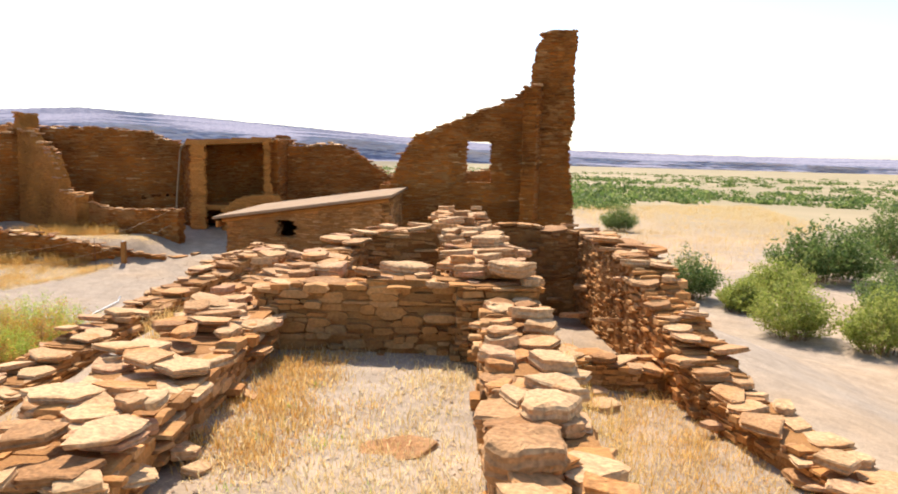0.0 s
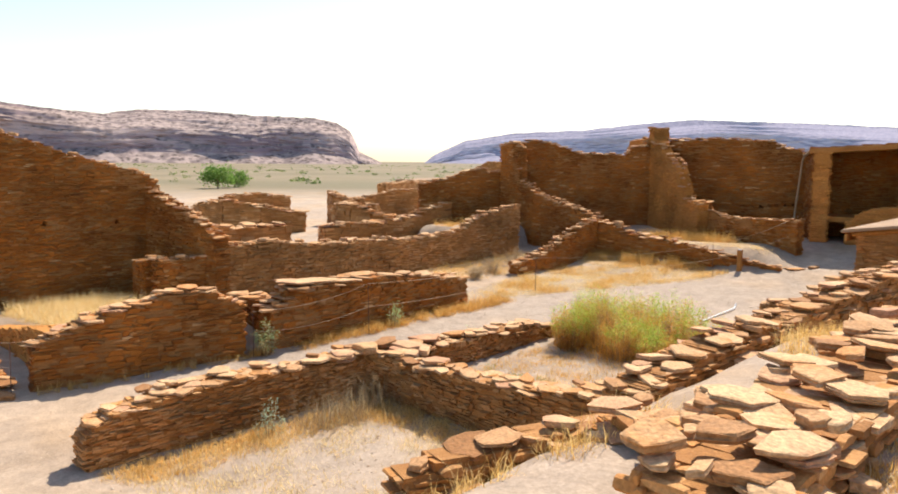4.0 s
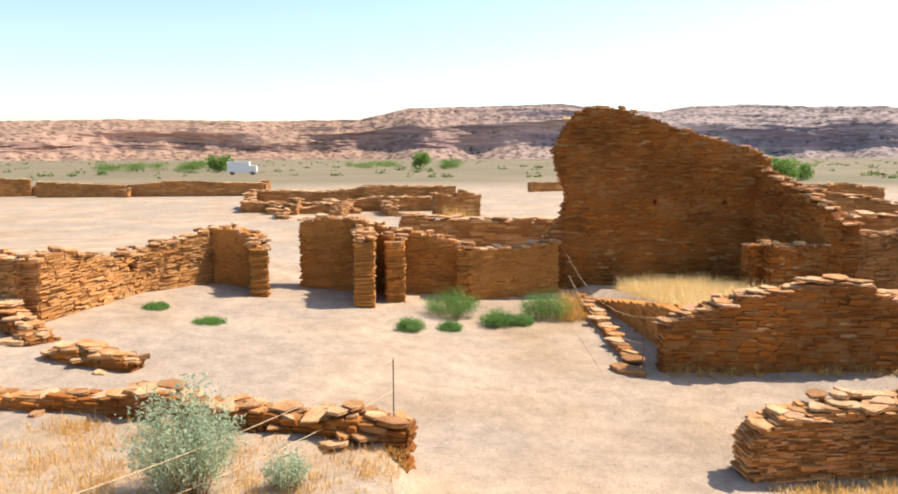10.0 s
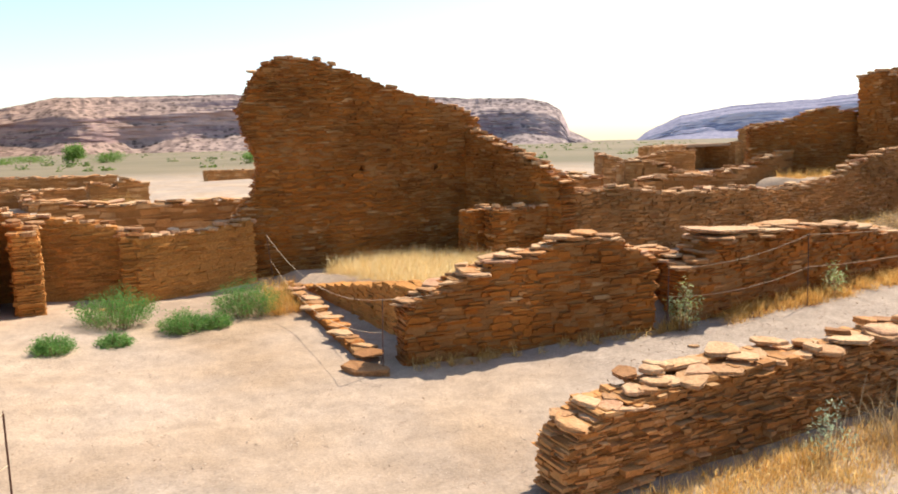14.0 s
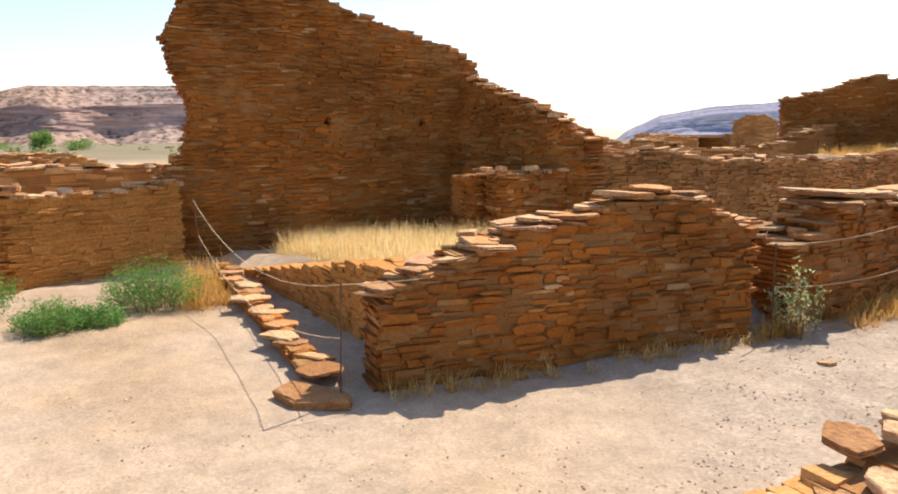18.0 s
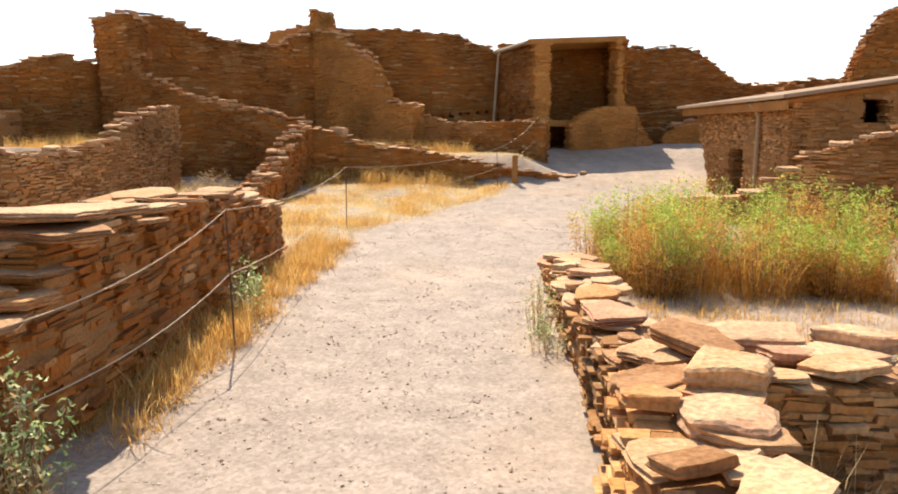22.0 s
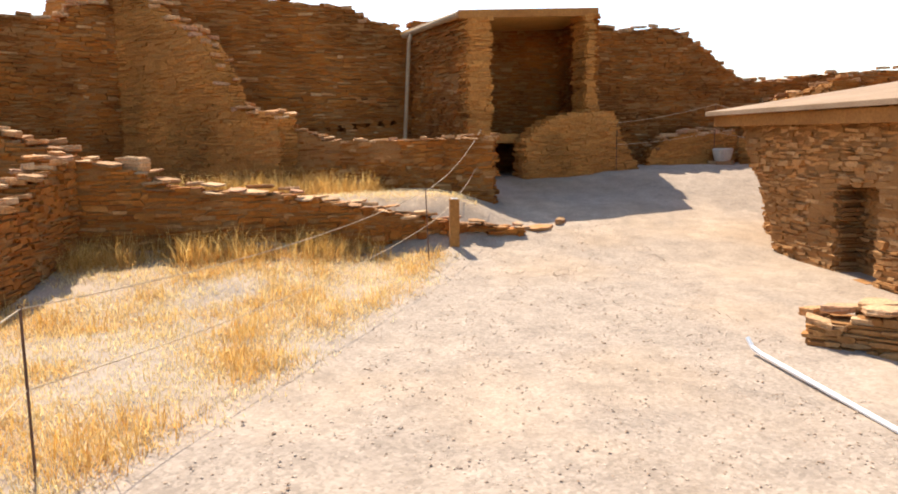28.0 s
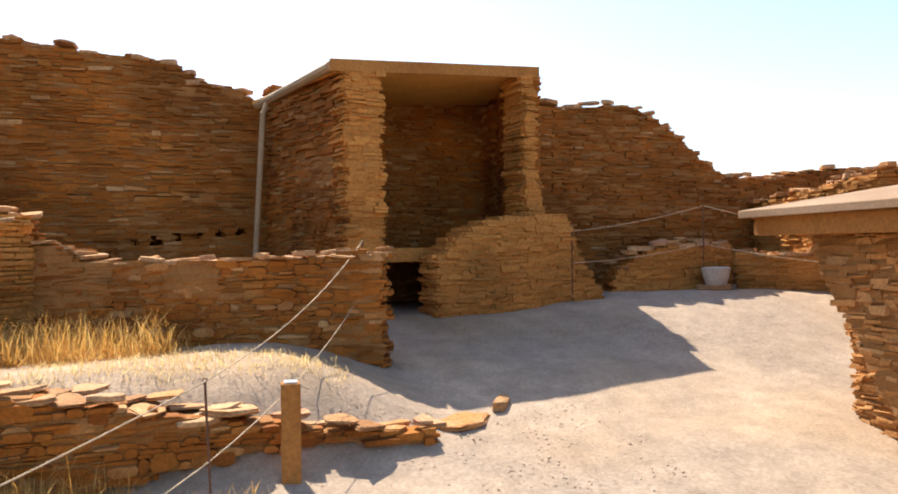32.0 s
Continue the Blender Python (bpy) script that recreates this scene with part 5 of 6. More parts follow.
# ---- the roofed room ----
ruin_wall("roofed_room_wall", "squared sandstone walls of a small roofed room with a doorway and window",
          [run((-5.95, 20.85), (-6.05, 26.9), [], 0.5, caps=False, outline=[(0.0, 1.6), (0.0, 4.2), (6.1, 4.2), (5.5, 3.3), (4.9, 2.4), (4.7, 1.6)], holes=[[(2.4, 1.9), (3.25, 1.9), (3.25, 3.22), (2.4, 3.22)]]),
           run((-5.72, 23.6), (-5.8, 26.9), [], 0.24, caps=False, outline=[(0.0, 1.6), (0.0, 4.2), (3.3, 4.2), (3.1, 3.0), (2.9, 1.6)]),
           run((-5.85, 21.05), (-1.9, 21.05), [(0.0, 4.26), (3.95, 4.86)], 0.5, caps=False, holes=[[(1.06, 3.78), (1.6, 3.78), (1.6, 4.22), (1.06, 4.22)]]),
           run((-5.8, 26.0), (-1.9, 26.1), [(0.0, 4.25), (3.9, 4.84)], 0.5, caps=False), run((-1.9, 21.0), (-1.9, 26.1), [(0.0, 4.86), (5.1, 4.86)], 0.5, caps=False)],
          near=(-6.2, 23.5, 3.0), pieces=300, seed=81, course=(0.03, 0.08), length=(0.09, 0.3), mat=M_PALE, rough=1.1, mud=0.04)
room_roof = base_of("room_roof", -4.2, 24, 4.6, "low sloping sand-coloured roof on timber poles", "roof")
bpy.context.view_layer.update()
RR = [(-6.5, 20.55), (-1.6, 20.45), (-1.5, 27.2), (-6.75, 27.27)]
prism("roof_deck", RR, 4.25 + 0.95, 4.33 + 0.95, M_ROOF, room_roof, "sand-coloured roof slab", tilt=(0.148, 0))
prism("eave_board", [(-6.42, 20.6), (-6.36, 20.6), (-6.55, 27.2), (-6.61, 27.2)], 4.02, 4.215, M_WOOD, room_roof, "timber eave board")
for i in range(12):
    y = 20.8 + i * 0.57
    tube("roof_pole", [(-6.3, y, 4.2), (-1.7, y, 4.88)], 0.06, M_WOOD, room_roof, "round timber roof pole", 8)
tube("downspout", [(-6.5, 22.3, 4.2), (-6.3, 22.3, 3.95), (-6.3, 22.3, 1.9)], 0.045, M_METAL, room_roof, "pale tin downspout", 8)
doorway = base_of("dark_doorway_lining", -6.0, 23.7, 2.1, "dark timber lintel over the low doorway", "door lintel")
bpy.context.view_layer.update()
for k in range(3):
    tube("lintel_pole", [(-6.16 + 0.15 * k, 23.1, 3.26), (-6.18 + 0.15 * k, 24.25, 3.26)], 0.05, M_WOOD, doorway, "", 7)


# ---- plants ----
def blades(name, label, spots, mats, kind="stuff", category="grass", group=""):
    """Many thin blades in one mesh. spots: x, y, height, spread, number."""
    r = random.Random(len(spots) + 17)
    verts, faces = [], []
    for x, y, h, sp, n in spots:
        z = surface_z(x, y) - 0.02
        for _ in range(n):
            a, d = r.uniform(0, 6.283), sp * math.sqrt(r.random())
            bx, by = x + math.cos(a) * d, y + math.sin(a) * d
            hh, lean, la = h * r.uniform(0.3, 1.15), r.uniform(0.1, 1.0), r.uniform(0, 6.283)
            if r.random() < 0.6:
                hh, lean = hh * r.uniform(0.2, 0.55), lean * 3.6
            wx, wy = math.cos(la + 1.57) * 0.003, math.sin(la + 1.57) * 0.003
            lx, ly = math.cos(la) * hh * lean, math.sin(la) * hh * lean
            k = len(verts)
            verts += [(bx - wx, by - wy, z), (bx + wx, by + wy, z), (bx + lx * 0.4 + wx, by + ly * 0.4 + wy, z + hh * 0.6), (bx + lx * 0.4 - wx, by + ly * 0.4 - wy, z + hh * 0.6), (bx + lx, by + ly, z + hh)]
            faces += [(k, k + 1, k + 2, k + 3), (k + 3, k + 2, k + 4)]
    return tagged(new(name, mesh_of(name, verts, faces, mats)), label, category, group, kind)


def scatter(poly, n, r, bare=-2.0):
    """Random points in a plan ring; bare leaves out patches."""
    xs, ys = [p[0] for p in poly], [p[1] for p in poly]
    out = []
    while len(out) < n:
        x, y = r.uniform(min(xs), max(xs)), r.uniform(min(ys), max(ys))
        inside = False
        for (x0, y0), (x1, y1) in zip(poly, poly[1:] + poly[:1]):
            if (y0 > y) != (y1 > y) and x < (x1 - x0) * (y - y0) / (y1 - y0) + x0:
                inside = not inside
        if inside and noise.noise((x * 0.9, y * 0.9, 7)) + 0.5 * noise.noise((x * 2.6, y * 2.6, 3)) > bare + r.uniform(-0.12, 0.12):
            out.append((x, y))
    return out


gr = random.Random(5)


def grass_area(name, label, poly, clumps, h, n=14, spread=0.22, mat=None, bare=-2.0):
    return blades(name, label, [(x, y, h * gr.uniform(0.5, 1.2), spread * gr.uniform(0.6, 1.4), int(n * 1.5)) for x, y in scatter(poly, clumps, gr, bare)], mat or M_STRAW)


ROPED = [(-15.5, 17.0), (-14.9, 18.4), (-13.9, 20.2), (-12.0, 24.5), (-11.6, 26.0), (-16.9, 25.4), (-17.1, 21), (-16, 16.6)]
grass_area("dry_grass", "pale trampled straw beside the roped path", ROPED, 2500, 0.085, 27, 0.32, M_SEED, -0.42)
grass_area("dry_grass", "golden dry tufts beside the roped path", ROPED, 560, 0.15, 26, 0.22, M_STRAW, -0.02)
grass_area("dry_grass", "rusty dry weeds among the straw", ROPED, 190, 0.24, 30, 0.2, M_RUST, 0.12)
grass_area("dry_grass", "straw grass along the foot of the long wall", [(-15.4, 9.9), (-14.95, 9.9), (-14.6, 17.4), (-15.4, 17.4)], 360, 0.27, 28, 0.15, M_RUST)
grass_area("dry_grass", "rusty straw tufts at the foot of the stepped wall", [(-16.35, 4.6), (-16.1, 4.5), (-15.05, 8.9), (-15.3, 9.0)], 60, 0.22, 20, 0.07)
grass_area("dry_grass", "orange dry tuft in the wall gap", [(-15.5, 8.95), (-15.15, 8.9), (-15.1, 9.3), (-15.4, 9.4)], 14, 0.3, 40, 0.12, M_RUST)
grass_area("dry_grass", "rusty grass at the end of the stone footing", [(-22.6, 4.2), (-20.5, 3.9), (-20.6, 4.5), (-22.6, 4.9)], 60, 0.5, 26, 0.16, M_RUST)
grass_area("dry_grass", "golden weeds along the foot of the sloping wall", [(-16.8, 24.6), (-12.6, 25.6), (-12.4, 26.2), (-16.9, 25.3)], 210, 0.4, 24, 0.18, M_RUST, -0.1)
grass_area("field_grass", "pale tan grass covering the valley field", [(9, 26), (30, 60), (40, 100), (10, 70)], 2600, 0.45, 14, 0.9)
grass_area("dry_grass", "pale seeding grass on the walled terrace", [(-17.0, 5.6), (-16.4, 9.0), (-20.9, 8.8), (-23.5, 8.8), (-23.5, 6.1)], 1100, 0.42, 24, 0.2, M_SEED)
grass_area("dry_grass", "straw grass at the foot of the corner wall", [(-11.5, 4.0), (-10.7, 4.2), (-10.4, 8.2), (-6.6, 8.5), (-6.5, 9.0), (-11.1, 8.9)], 560, 0.19, 26, 0.2, M_STRAW)
grass_area("dry_grass", "tawny dry grass in the filled room", [(-1.7, 3.0), (-0.9, 4.4), (-0.2, 7.1), (-1.6, 7.2), (-1.7, 5.0)], 260, 0.1, 28, 0.22, M_RUST, 0.0)
grass_area("dry_grass", "thin straw litter on the filled floor", [(-1.7, 2.0), (0.25, 2.0), (0.3, 7.3), (-1.6, 7.3)], 640, 0.1, 24, 0.3, M_SEED, -0.22)
grass_area("dry_grass", "thin straw litter on the floor of the corner room", [(-11.2, 4.2), (-6.6, 3.2), (-5.8, 8.8), (-11.0, 8.9)], 900, 0.11, 24, 0.3, M_SEED, -0.05)
grass_area("dry_grass", "straw grass in the side room", [(1.0, 3.2), (3.1, 5.0), (2.6, 8.6), (1.1, 8.6)], 640, 0.12, 24, 0.26, M_STRAW)
grass_area("dry_grass", "straw grass between the slab walls", [(-3.2, 8), (-2.2, 8.2), (-2.3, 14), (-4.4, 17), (-4.7, 12)], 360, 0.3, 22, 0.18)
grass_area("dry_grass", "straw grass by the shelter wall", [(-16.3, 27.4), (-12.8, 28.2), (-12.4, 28.75), (-15.0, 29.3)], 330, 0.42, 20, 0.2, M_RUST)
grass_area("dry_grass", "thin straw on the sandy bank by the shelter wall", [(-16.3, 26.9), (-11.0, 27.2), (-10.9, 28.1), (-14.5, 29.3)], 420, 0.09, 20, 0.25, M_SEED, -0.5)
grass_area("dry_grass", "dry grass under the rabbitbrush", [(-11.0, 9.8), (-7.2, 9.7), (-7.0, 16.4), (-10.9, 16.2)], 800, 0.14, 26, 0.22, M_RUST)
grass_area("dry_weeds", "thin orange dried stalks among the rabbitbrush", [(-10.7, 14.2), (-7.6, 13.9), (-7.4, 16.0), (-10.6, 16.2)], 190, 0.85, 15, 0.16, M_ORANGE)
grass_area("dry_grass", "dry grass on the square planting", [(-11.8, -0.6), (-10.2, -0.7), (-9.4, -5.0), (-13.4, -5.2)], 420, 0.17, 22, 0.2, M_RUST)
grass_area("dry_grass", "straw among the fallen slope wall", [(-4.4, 6.6), (-3.4, 6.4), (-4.4, 3.2), (-5.2, 3.2)], 110, 0.25, 18, 0.14)
grass_area("dry_grass", "dry weeds behind the long wall", [(-20, 18.5), (-17.6, 19.2), (-17.7, 25), (-20, 24)], 260, 0.35, 18, 0.2)
grass_area("dry_grass", "rusty dry grass on the filled room behind the long wall", [(-23.9, 23.2), (-21.5, 23.2), (-21.3, 26), (-24, 26)], 150, 0.38, 22, 0.2, M_RUST)
grass_area("dry_grass", "dry tuft on the far wall", [(-53.6, 4.4), (-52.4, 4.4), (-52.4, 6.2), (-53.6, 6.2)], 30, 1.0, 40, 0.3)
grass_area("dry_weeds", "tall brown dried weeds inside the corner wall", [(-11.2, 7.2), (-10.5, 7.2), (-10.3, 8.9), (-11.2, 8.8)], 46, 0.75, 16, 0.16, M_DRY)
grass_area("green_weeds", "low green weeds on the path's edge", [(-10.9, 9.9), (-8.2, 9.9), (-8.0, 12.2), (-10.8, 12)], 70, 0.1, 34, 0.13, M_THISTLE)
grass_area("green_weeds", "small green weeds on the filled floor", [(-1.6, 3.0), (-0.3, 3.0), (-0.4, 6.4), (-1.3, 6.4)], 26, 0.07, 20, 0.08, M_RABBIT)


def shrub(name, label, x, y, w, h, leaf, stems=40, leaves=2600, size=0.028, round_=0.6, extra=None, category="shrub", upright=0.5, lift=0.0, slim=0.32):
    """A bush of many fine stems that carry small leaves."""
    r = random.Random(int(abs(x * 131 + y * 17)) + 1)
    z = ground_z(x, y) - 0.03 + lift
    thing = base_of(name, x, y, z, label, category)
    sv, sf, lv, lf, ev, ef = [], [], [], [], [], []
    for i in range(stems):
        a = r.uniform(0, 6.283)
        out = math.sqrt(r.random())
        tip = Vector((math.cos(a) * out * w / 2, math.sin(a) * out * w / 2, h * (1 - round_ * out * out) * r.uniform(0.62, 1.12)))
        root = Vector((math.cos(a) * out * w * (0.08 + 0.5 * upright), math.sin(a) * out * w * (0.08 + 0.5 * upright), 0))
        side = Vector((-math.sin(a), math.cos(a), 0)) * 0.006
        mid = root.lerp(tip, 0.5) + Vector((r.uniform(-0.04, 0.04), r.uniform(-0.04, 0.04), 0.05 * h))
        k = len(sv)
        sv += [root - side, root + side, mid + side * 0.7, mid - side * 0.7, tip]
        sf += [(k, k + 1, k + 2, k + 3), (k + 3, k + 2, k + 4)]
        for j in range(leaves // stems):
            f = r.uniform(0.22 if slim > 0.3 else 0.06, 1.04)
            p = (root.lerp(mid, f * 2) if f < 0.5 else mid.lerp(tip, f * 2 - 1)) + Vector((r.gauss(0, 0.045), r.gauss(0, 0.045), r.gauss(0, 0.035))) * (0.5 + w * 0.4)
            p.z = max(0.01, p.z)
            d = Vector((r.uniform(-1, 1), r.uniform(-1, 1), r.uniform(-0.2, 1))).normalized() * size * r.uniform(0.7, 1.6)
            s = d.cross(Vector((r.uniform(-1, 1), r.uniform(-1, 1), r.uniform(-1, 1)))).normalized() * size * slim
            patch = noise.noise(((x + p.x) * 2.4, (y + p.y) * 2.4, p.z * 1.6))
            vv, ff = (ev, ef) if extra and r.random() < extra[1] * (1.5 - 1.4 * f) + 1.3 * patch else (lv, lf)
            k = len(vv)
            vv += [p - s, p + s, p + d + s * 0.3, p + d - s * 0.3]
            ff.append((k, k + 1, k + 2, k + 3))
    part("stem_tangle", mesh_of("stem_tangle", sv, sf, M_TWIG), thing, "thin woody stems", "stuff")
    part("foliage", mesh_of("foliage", lv, lf, leaf), thing, kind="stuff")
    if ev:
        part("dry_growth", mesh_of("dry_growth", ev, ef, extra[0]), thing, "orange dried stalks", "stuff")
    return thing


for x, y, w, h in ((-9.9, 15.0, 1.4, 1.3), (-9.0, 14.5, 1.3, 1.0), (-10.5, 15.4, 1.1, 1.15), (-8.4, 15.4, 1.3, 1.35), (-9.6, 16.2, 1.3, 1.1), (-8.2, 14.3, 1.0, 0.85), (-10.35, 14.3, 1.0, 1.05), (-10.85, 16.0, 0.9, 0.9), (-7.6, 15.0, 1.1, 1.2), (-10.75, 14.7, 0.7, 0.75)):
    sparse = x < -10.6
    shrub("rabbitbrush", "tall green and orange flowering rabbitbrush by the path", x, y, w, h, M_RABBIT, 45 if sparse else 130, 2600 if sparse else 10500, 0.028, 0.22, (M_ORANGE, 1.2), upright=0.5, slim=0.26)
shrub("sagebrush", "rounded pale grey-green sagebrush by the stone edging", -10.9, -2.75, 1.25, 1.2, M_SAGE, 150, 7500, 0.03, 0.45, upright=0.2)
shrub("sagebrush", "small pale sagebrush beside the stone edging", -10.9, -1.7, 0.5, 0.5, M_SAGE, 40, 1200, 0.03, 0.5)
for x, y, w, h in ((-21.2, 1.2, 1.45, 0.7), (-20.95, 3.5, 1.4, 0.7), (-20.35, 2.2, 0.95, 0.38), (-20.2, 2.75, 0.6, 0.32), (-19.6, 0.1, 0.7, 0.3), (-19.7, 1.0, 0.55, 0.24), (-20.6, -5.6, 0.6, 0.15), (-19.5, -4.2, 0.7, 0.12)):
    shrub("green_shrub", "low dense green desert shrub on the plaza dirt", x, y, w, h, M_THISTLE, 150, int(5200 * w), 0.024, 0.5, upright=0.45)
shrub("pale_leaf_shrub", "pale leafy weed growing in the wall gap", -15.2, 9.2, 0.6, 0.85, M_PALE_LEAF, 34, 800, 0.03, 0.4, (M_SEED, 0.3))
shrub("pale_leaf_shrub", "green stalky weed at the foot of the wall", -15.05, 13.0, 0.5, 0.75, M_PALE_LEAF, 20, 260, 0.035, 0.3)
shrub("pale_leaf_shrub", "thin weed at the foot of the corner wall", -11.95, 12.0, 0.5, 0.4, M_PALE_LEAF, 22, 300, 0.024, 0.4, (M_SEED, 0.5))
for x, y, w, h in ((-18.2, 20.6, 1.1, 0.7), (-18.6, 22.4, 1.2, 0.75), (-17.9, 19.4, 0.8, 0.55)):
    shrub("dry_bush", "grey-brown dried bush behind the path-side wall", x, y, w, h, M_DRY, 90, 1500, 0.03, 0.5, upright=0.2, category="bush")
shrub("pale_leaf_shrub", "leafy weed against the path side of the wall", -11.98, 12.6, 0.5, 0.6, M_PALE_LEAF, 24, 420, 0.026, 0.3, (M_SEED, 0.45))
shrub("pale_leaf_shrub", "thin weed by the corner wall", -10.9, 6.5, 0.5, 0.7, M_SAGE, 20, 300, 0.03, 0.4)
for x, y, w, h in ((7.55, 23.4, 2.1, 1.6), (14.3, 28.3, 4.4, 2.2), (8.5, 18.2, 2.2, 1.5), (9.9, 16.8, 2.0, 1.5), (20.3, 34.2, 4.0, 3.0), (8.6, 21.6, 1.6, 0.9), (10.6, 47, 2.6, 1.7), (11.6, 18.5, 2.4, 1.7), (10.9, 24.5, 2.4, 1.2), (13.2, 21.5, 2.6, 1.6), (17, 24, 2.8, 1.7)):
    shrub("valley_bush", "broad green saltbush beside the dirt track", x, y, w, h, M_SCRUB if w > 3.5 or h > 1.55 else M_SALT, 170, 7000, 0.06 * max(1.0, w / 2.2), 0.55, upright=0.3)


def scrub_cover():
    """Low bushes over the valley floor, too many to count."""
    r = random.Random(99)
    verts, faces = [], []
    spots = []
    for _ in range(4200):
        d = 70 + 430 * r.random() ** 1.7
        a = radians(r.uniform(-70, 12))
        x, y = math.sin(-a) * d + 3, math.cos(a) * d
        if noise.noise((x * 0.018, y * 0.018, 2)) > (0.12 if d < 95 else -0.1):
            spots.append((x, y, 1.0))
    for _ in range(450):
        d = 150 + 750 * r.random() ** 1.3
        a = radians(r.uniform(42, 130))
        spots.append((-math.sin(a) * d, math.cos(a) * d, 0.9))
    for x, y, k in spots:
        if x < 6 and y < 45 and x > -95:
            continue
        dist = math.hypot(x, y)
        w, h = r.uniform(0.8, 2.6) * k, r.uniform(0.5, 1.5) * k
        z = ground_z(x, y) - 0.1
        n = 70 if dist < 80 else 26
        for _ in range(n):
            u = Vector((r.gauss(0, 0.4), r.gauss(0, 0.4), abs(r.gauss(0, 0.45))))
            p = Vector((x + u.x * w, y + u.y * w, z + min(1.0, u.z) * h))
            s = w * (0.10 if n == 70 else 0.2)
            d1 = Vector((r.uniform(-1, 1), r.uniform(-1, 1), r.uniform(-0.4, 1))).normalized() * s
            d2 = d1.cross(Vector((r.uniform(-1, 1), r.uniform(-1, 1), r.uniform(-1, 1)))).normalized() * s * 0.6
            i = len(verts)
            verts += [p - d1, p + d2, p + d1, p - d2]
            faces.append((i, i + 1, i + 2, i + 3))
    tagged(new("valley_scrub", mesh_of("valley_scrub", verts, faces, M_SCRUB)), "green and olive scrub covering the valley floor", "scrub", kind="stuff")


scrub_cover()


def tree(x, y, h, w):
    """A cottonwood far across the plain: tapered trunk, limbs and clumps of leaves."""
    r = random.Random(int(abs(x * 7 + y)))
    z = ground_z(x, y)
    thing = base_of("cottonwood_tree", x, y, z, "green cottonwood tree on the far plain", "tree", "far trees")
    sv, sf, lv, lf = [], [], [], []
    limbs = [((0, 0, 0), (0, 0, h * 0.45), h * 0.04)]
    for _ in range(13):
        a = r.uniform(0, 6.28)
        limbs.append(((0, 0, h * r.uniform(0.2, 0.45)), (math.cos(a) * w * r.uniform(0.2, 0.42), math.sin(a) * w * r.uniform(0.2, 0.42), h * r.uniform(0.22, 0.86)), h * 0.015))
    for p, q, t in limbs:
        k = len(sv)
        for e, s in ((p, t), (q, t * 0.4)):
            sv += [(e[0] + s, e[1], e[2]), (e[0], e[1] + s, e[2]), (e[0] - s, e[1], e[2]), (e[0], e[1] - s, e[2])]
        sf += [(k + i, k + (i + 1) % 4, k + 4 + (i + 1) % 4, k + 4 + i) for i in range(4)]
        for _ in range(140):
            c = Vector(q) + Vector((r.gauss(0, 0.13) * w, r.gauss(0, 0.13) * w, r.gauss(0, 0.11) * h))
            d1 = Vector((r.uniform(-1, 1), r.uniform(-1, 1), r.uniform(-1, 1))).normalized() * h * 0.05
            d2 = d1.cross(Vector((r.uniform(-1, 1), r.uniform(-1, 1), r.uniform(-1, 1)))).normalized() * h * 0.03
            k2 = len(lv)
            lv += [c - d1, c + d2, c + d1, c - d2]
            lf.append((k2, k2 + 1, k2 + 2, k2 + 3))
    part("trunk", mesh_of("trunk", sv, sf, M_TWIG), thing)
    part("crown", mesh_of("crown", lv, lf, M_GREEN), thing, kind="stuff")


for b, d, h, w in ((61.0, 130, 4.2, 5.0), (59.8, 136, 3.4, 4.0), (100.6, 210, 5.5, 6.5), (102.3, 215, 3.6, 9), (105.5, 220, 3.2, 10), (107.5, 225, 3, 9), (88.5, 260, 3, 12), (90.5, 255, 2.6, 9), (86, 250, 6, 6), (84, 255, 4, 10), (72, 200, 3, 8), (74.5, 180, 3, 6)):
    tree(-math.sin(radians(b)) * d, math.cos(radians(b)) * d, h * 0.9, w)


# ---- ropes, stakes and small things ----
def stake(x, y, h, lean=(0, 0)):
    z = ground_z(x, y)
    thing = base_of("rope_stake", x, y, z - 0.05, "thin rusty iron stake carrying two ropes", "stake", "rope stakes")
    bpy.context.view_layer.update()
    rod = tube("rod", [(x, y, z - 0.1), (x + lean[0] * h, y + lean[1] * h, z + h)], 0.009, M_IRON, thing, "", 6)
    bpy.context.view_layer.update()
    eye = [(x + lean[0] * h + 0.013 * math.cos(a), y + lean[1] * h, z + h + 0.01 + 0.013 * math.sin(a)) for a in [i * 0.7 for i in range(10)]]
    tube("eyelet", eye, 0.004, M_IRON, rod, "bent iron eyelet", 5)
    return Vector((x + lean[0] * h, y + lean[1] * h, z + h)), Vector((x + lean[0] * h * 0.55, y + lean[1] * h * 0.55, z + h * 0.55))


def rope(a, b, sag=0.08):
    a, b = Vector(a), Vector(b)
    pts = [a.lerp(b, i / 14) - Vector((0, 0, sag * 4 * (i / 14) * (1 - i / 14))) for i in range(15)]
    tagged(tube("barrier_rope", pts, 0.0045, M_ROPE, None, "", 5), "thin pale rope strung between iron stakes", "rope", "barrier ropes")


def rope_line(stakes, sag=0.1):
    tops = [stake(*s) for s in stakes]
    for (t0, m0), (t1, m1) in zip(tops, tops[1:]):
        rope(t0, t1, sag)
        rope(m0, m1, sag)
    return tops


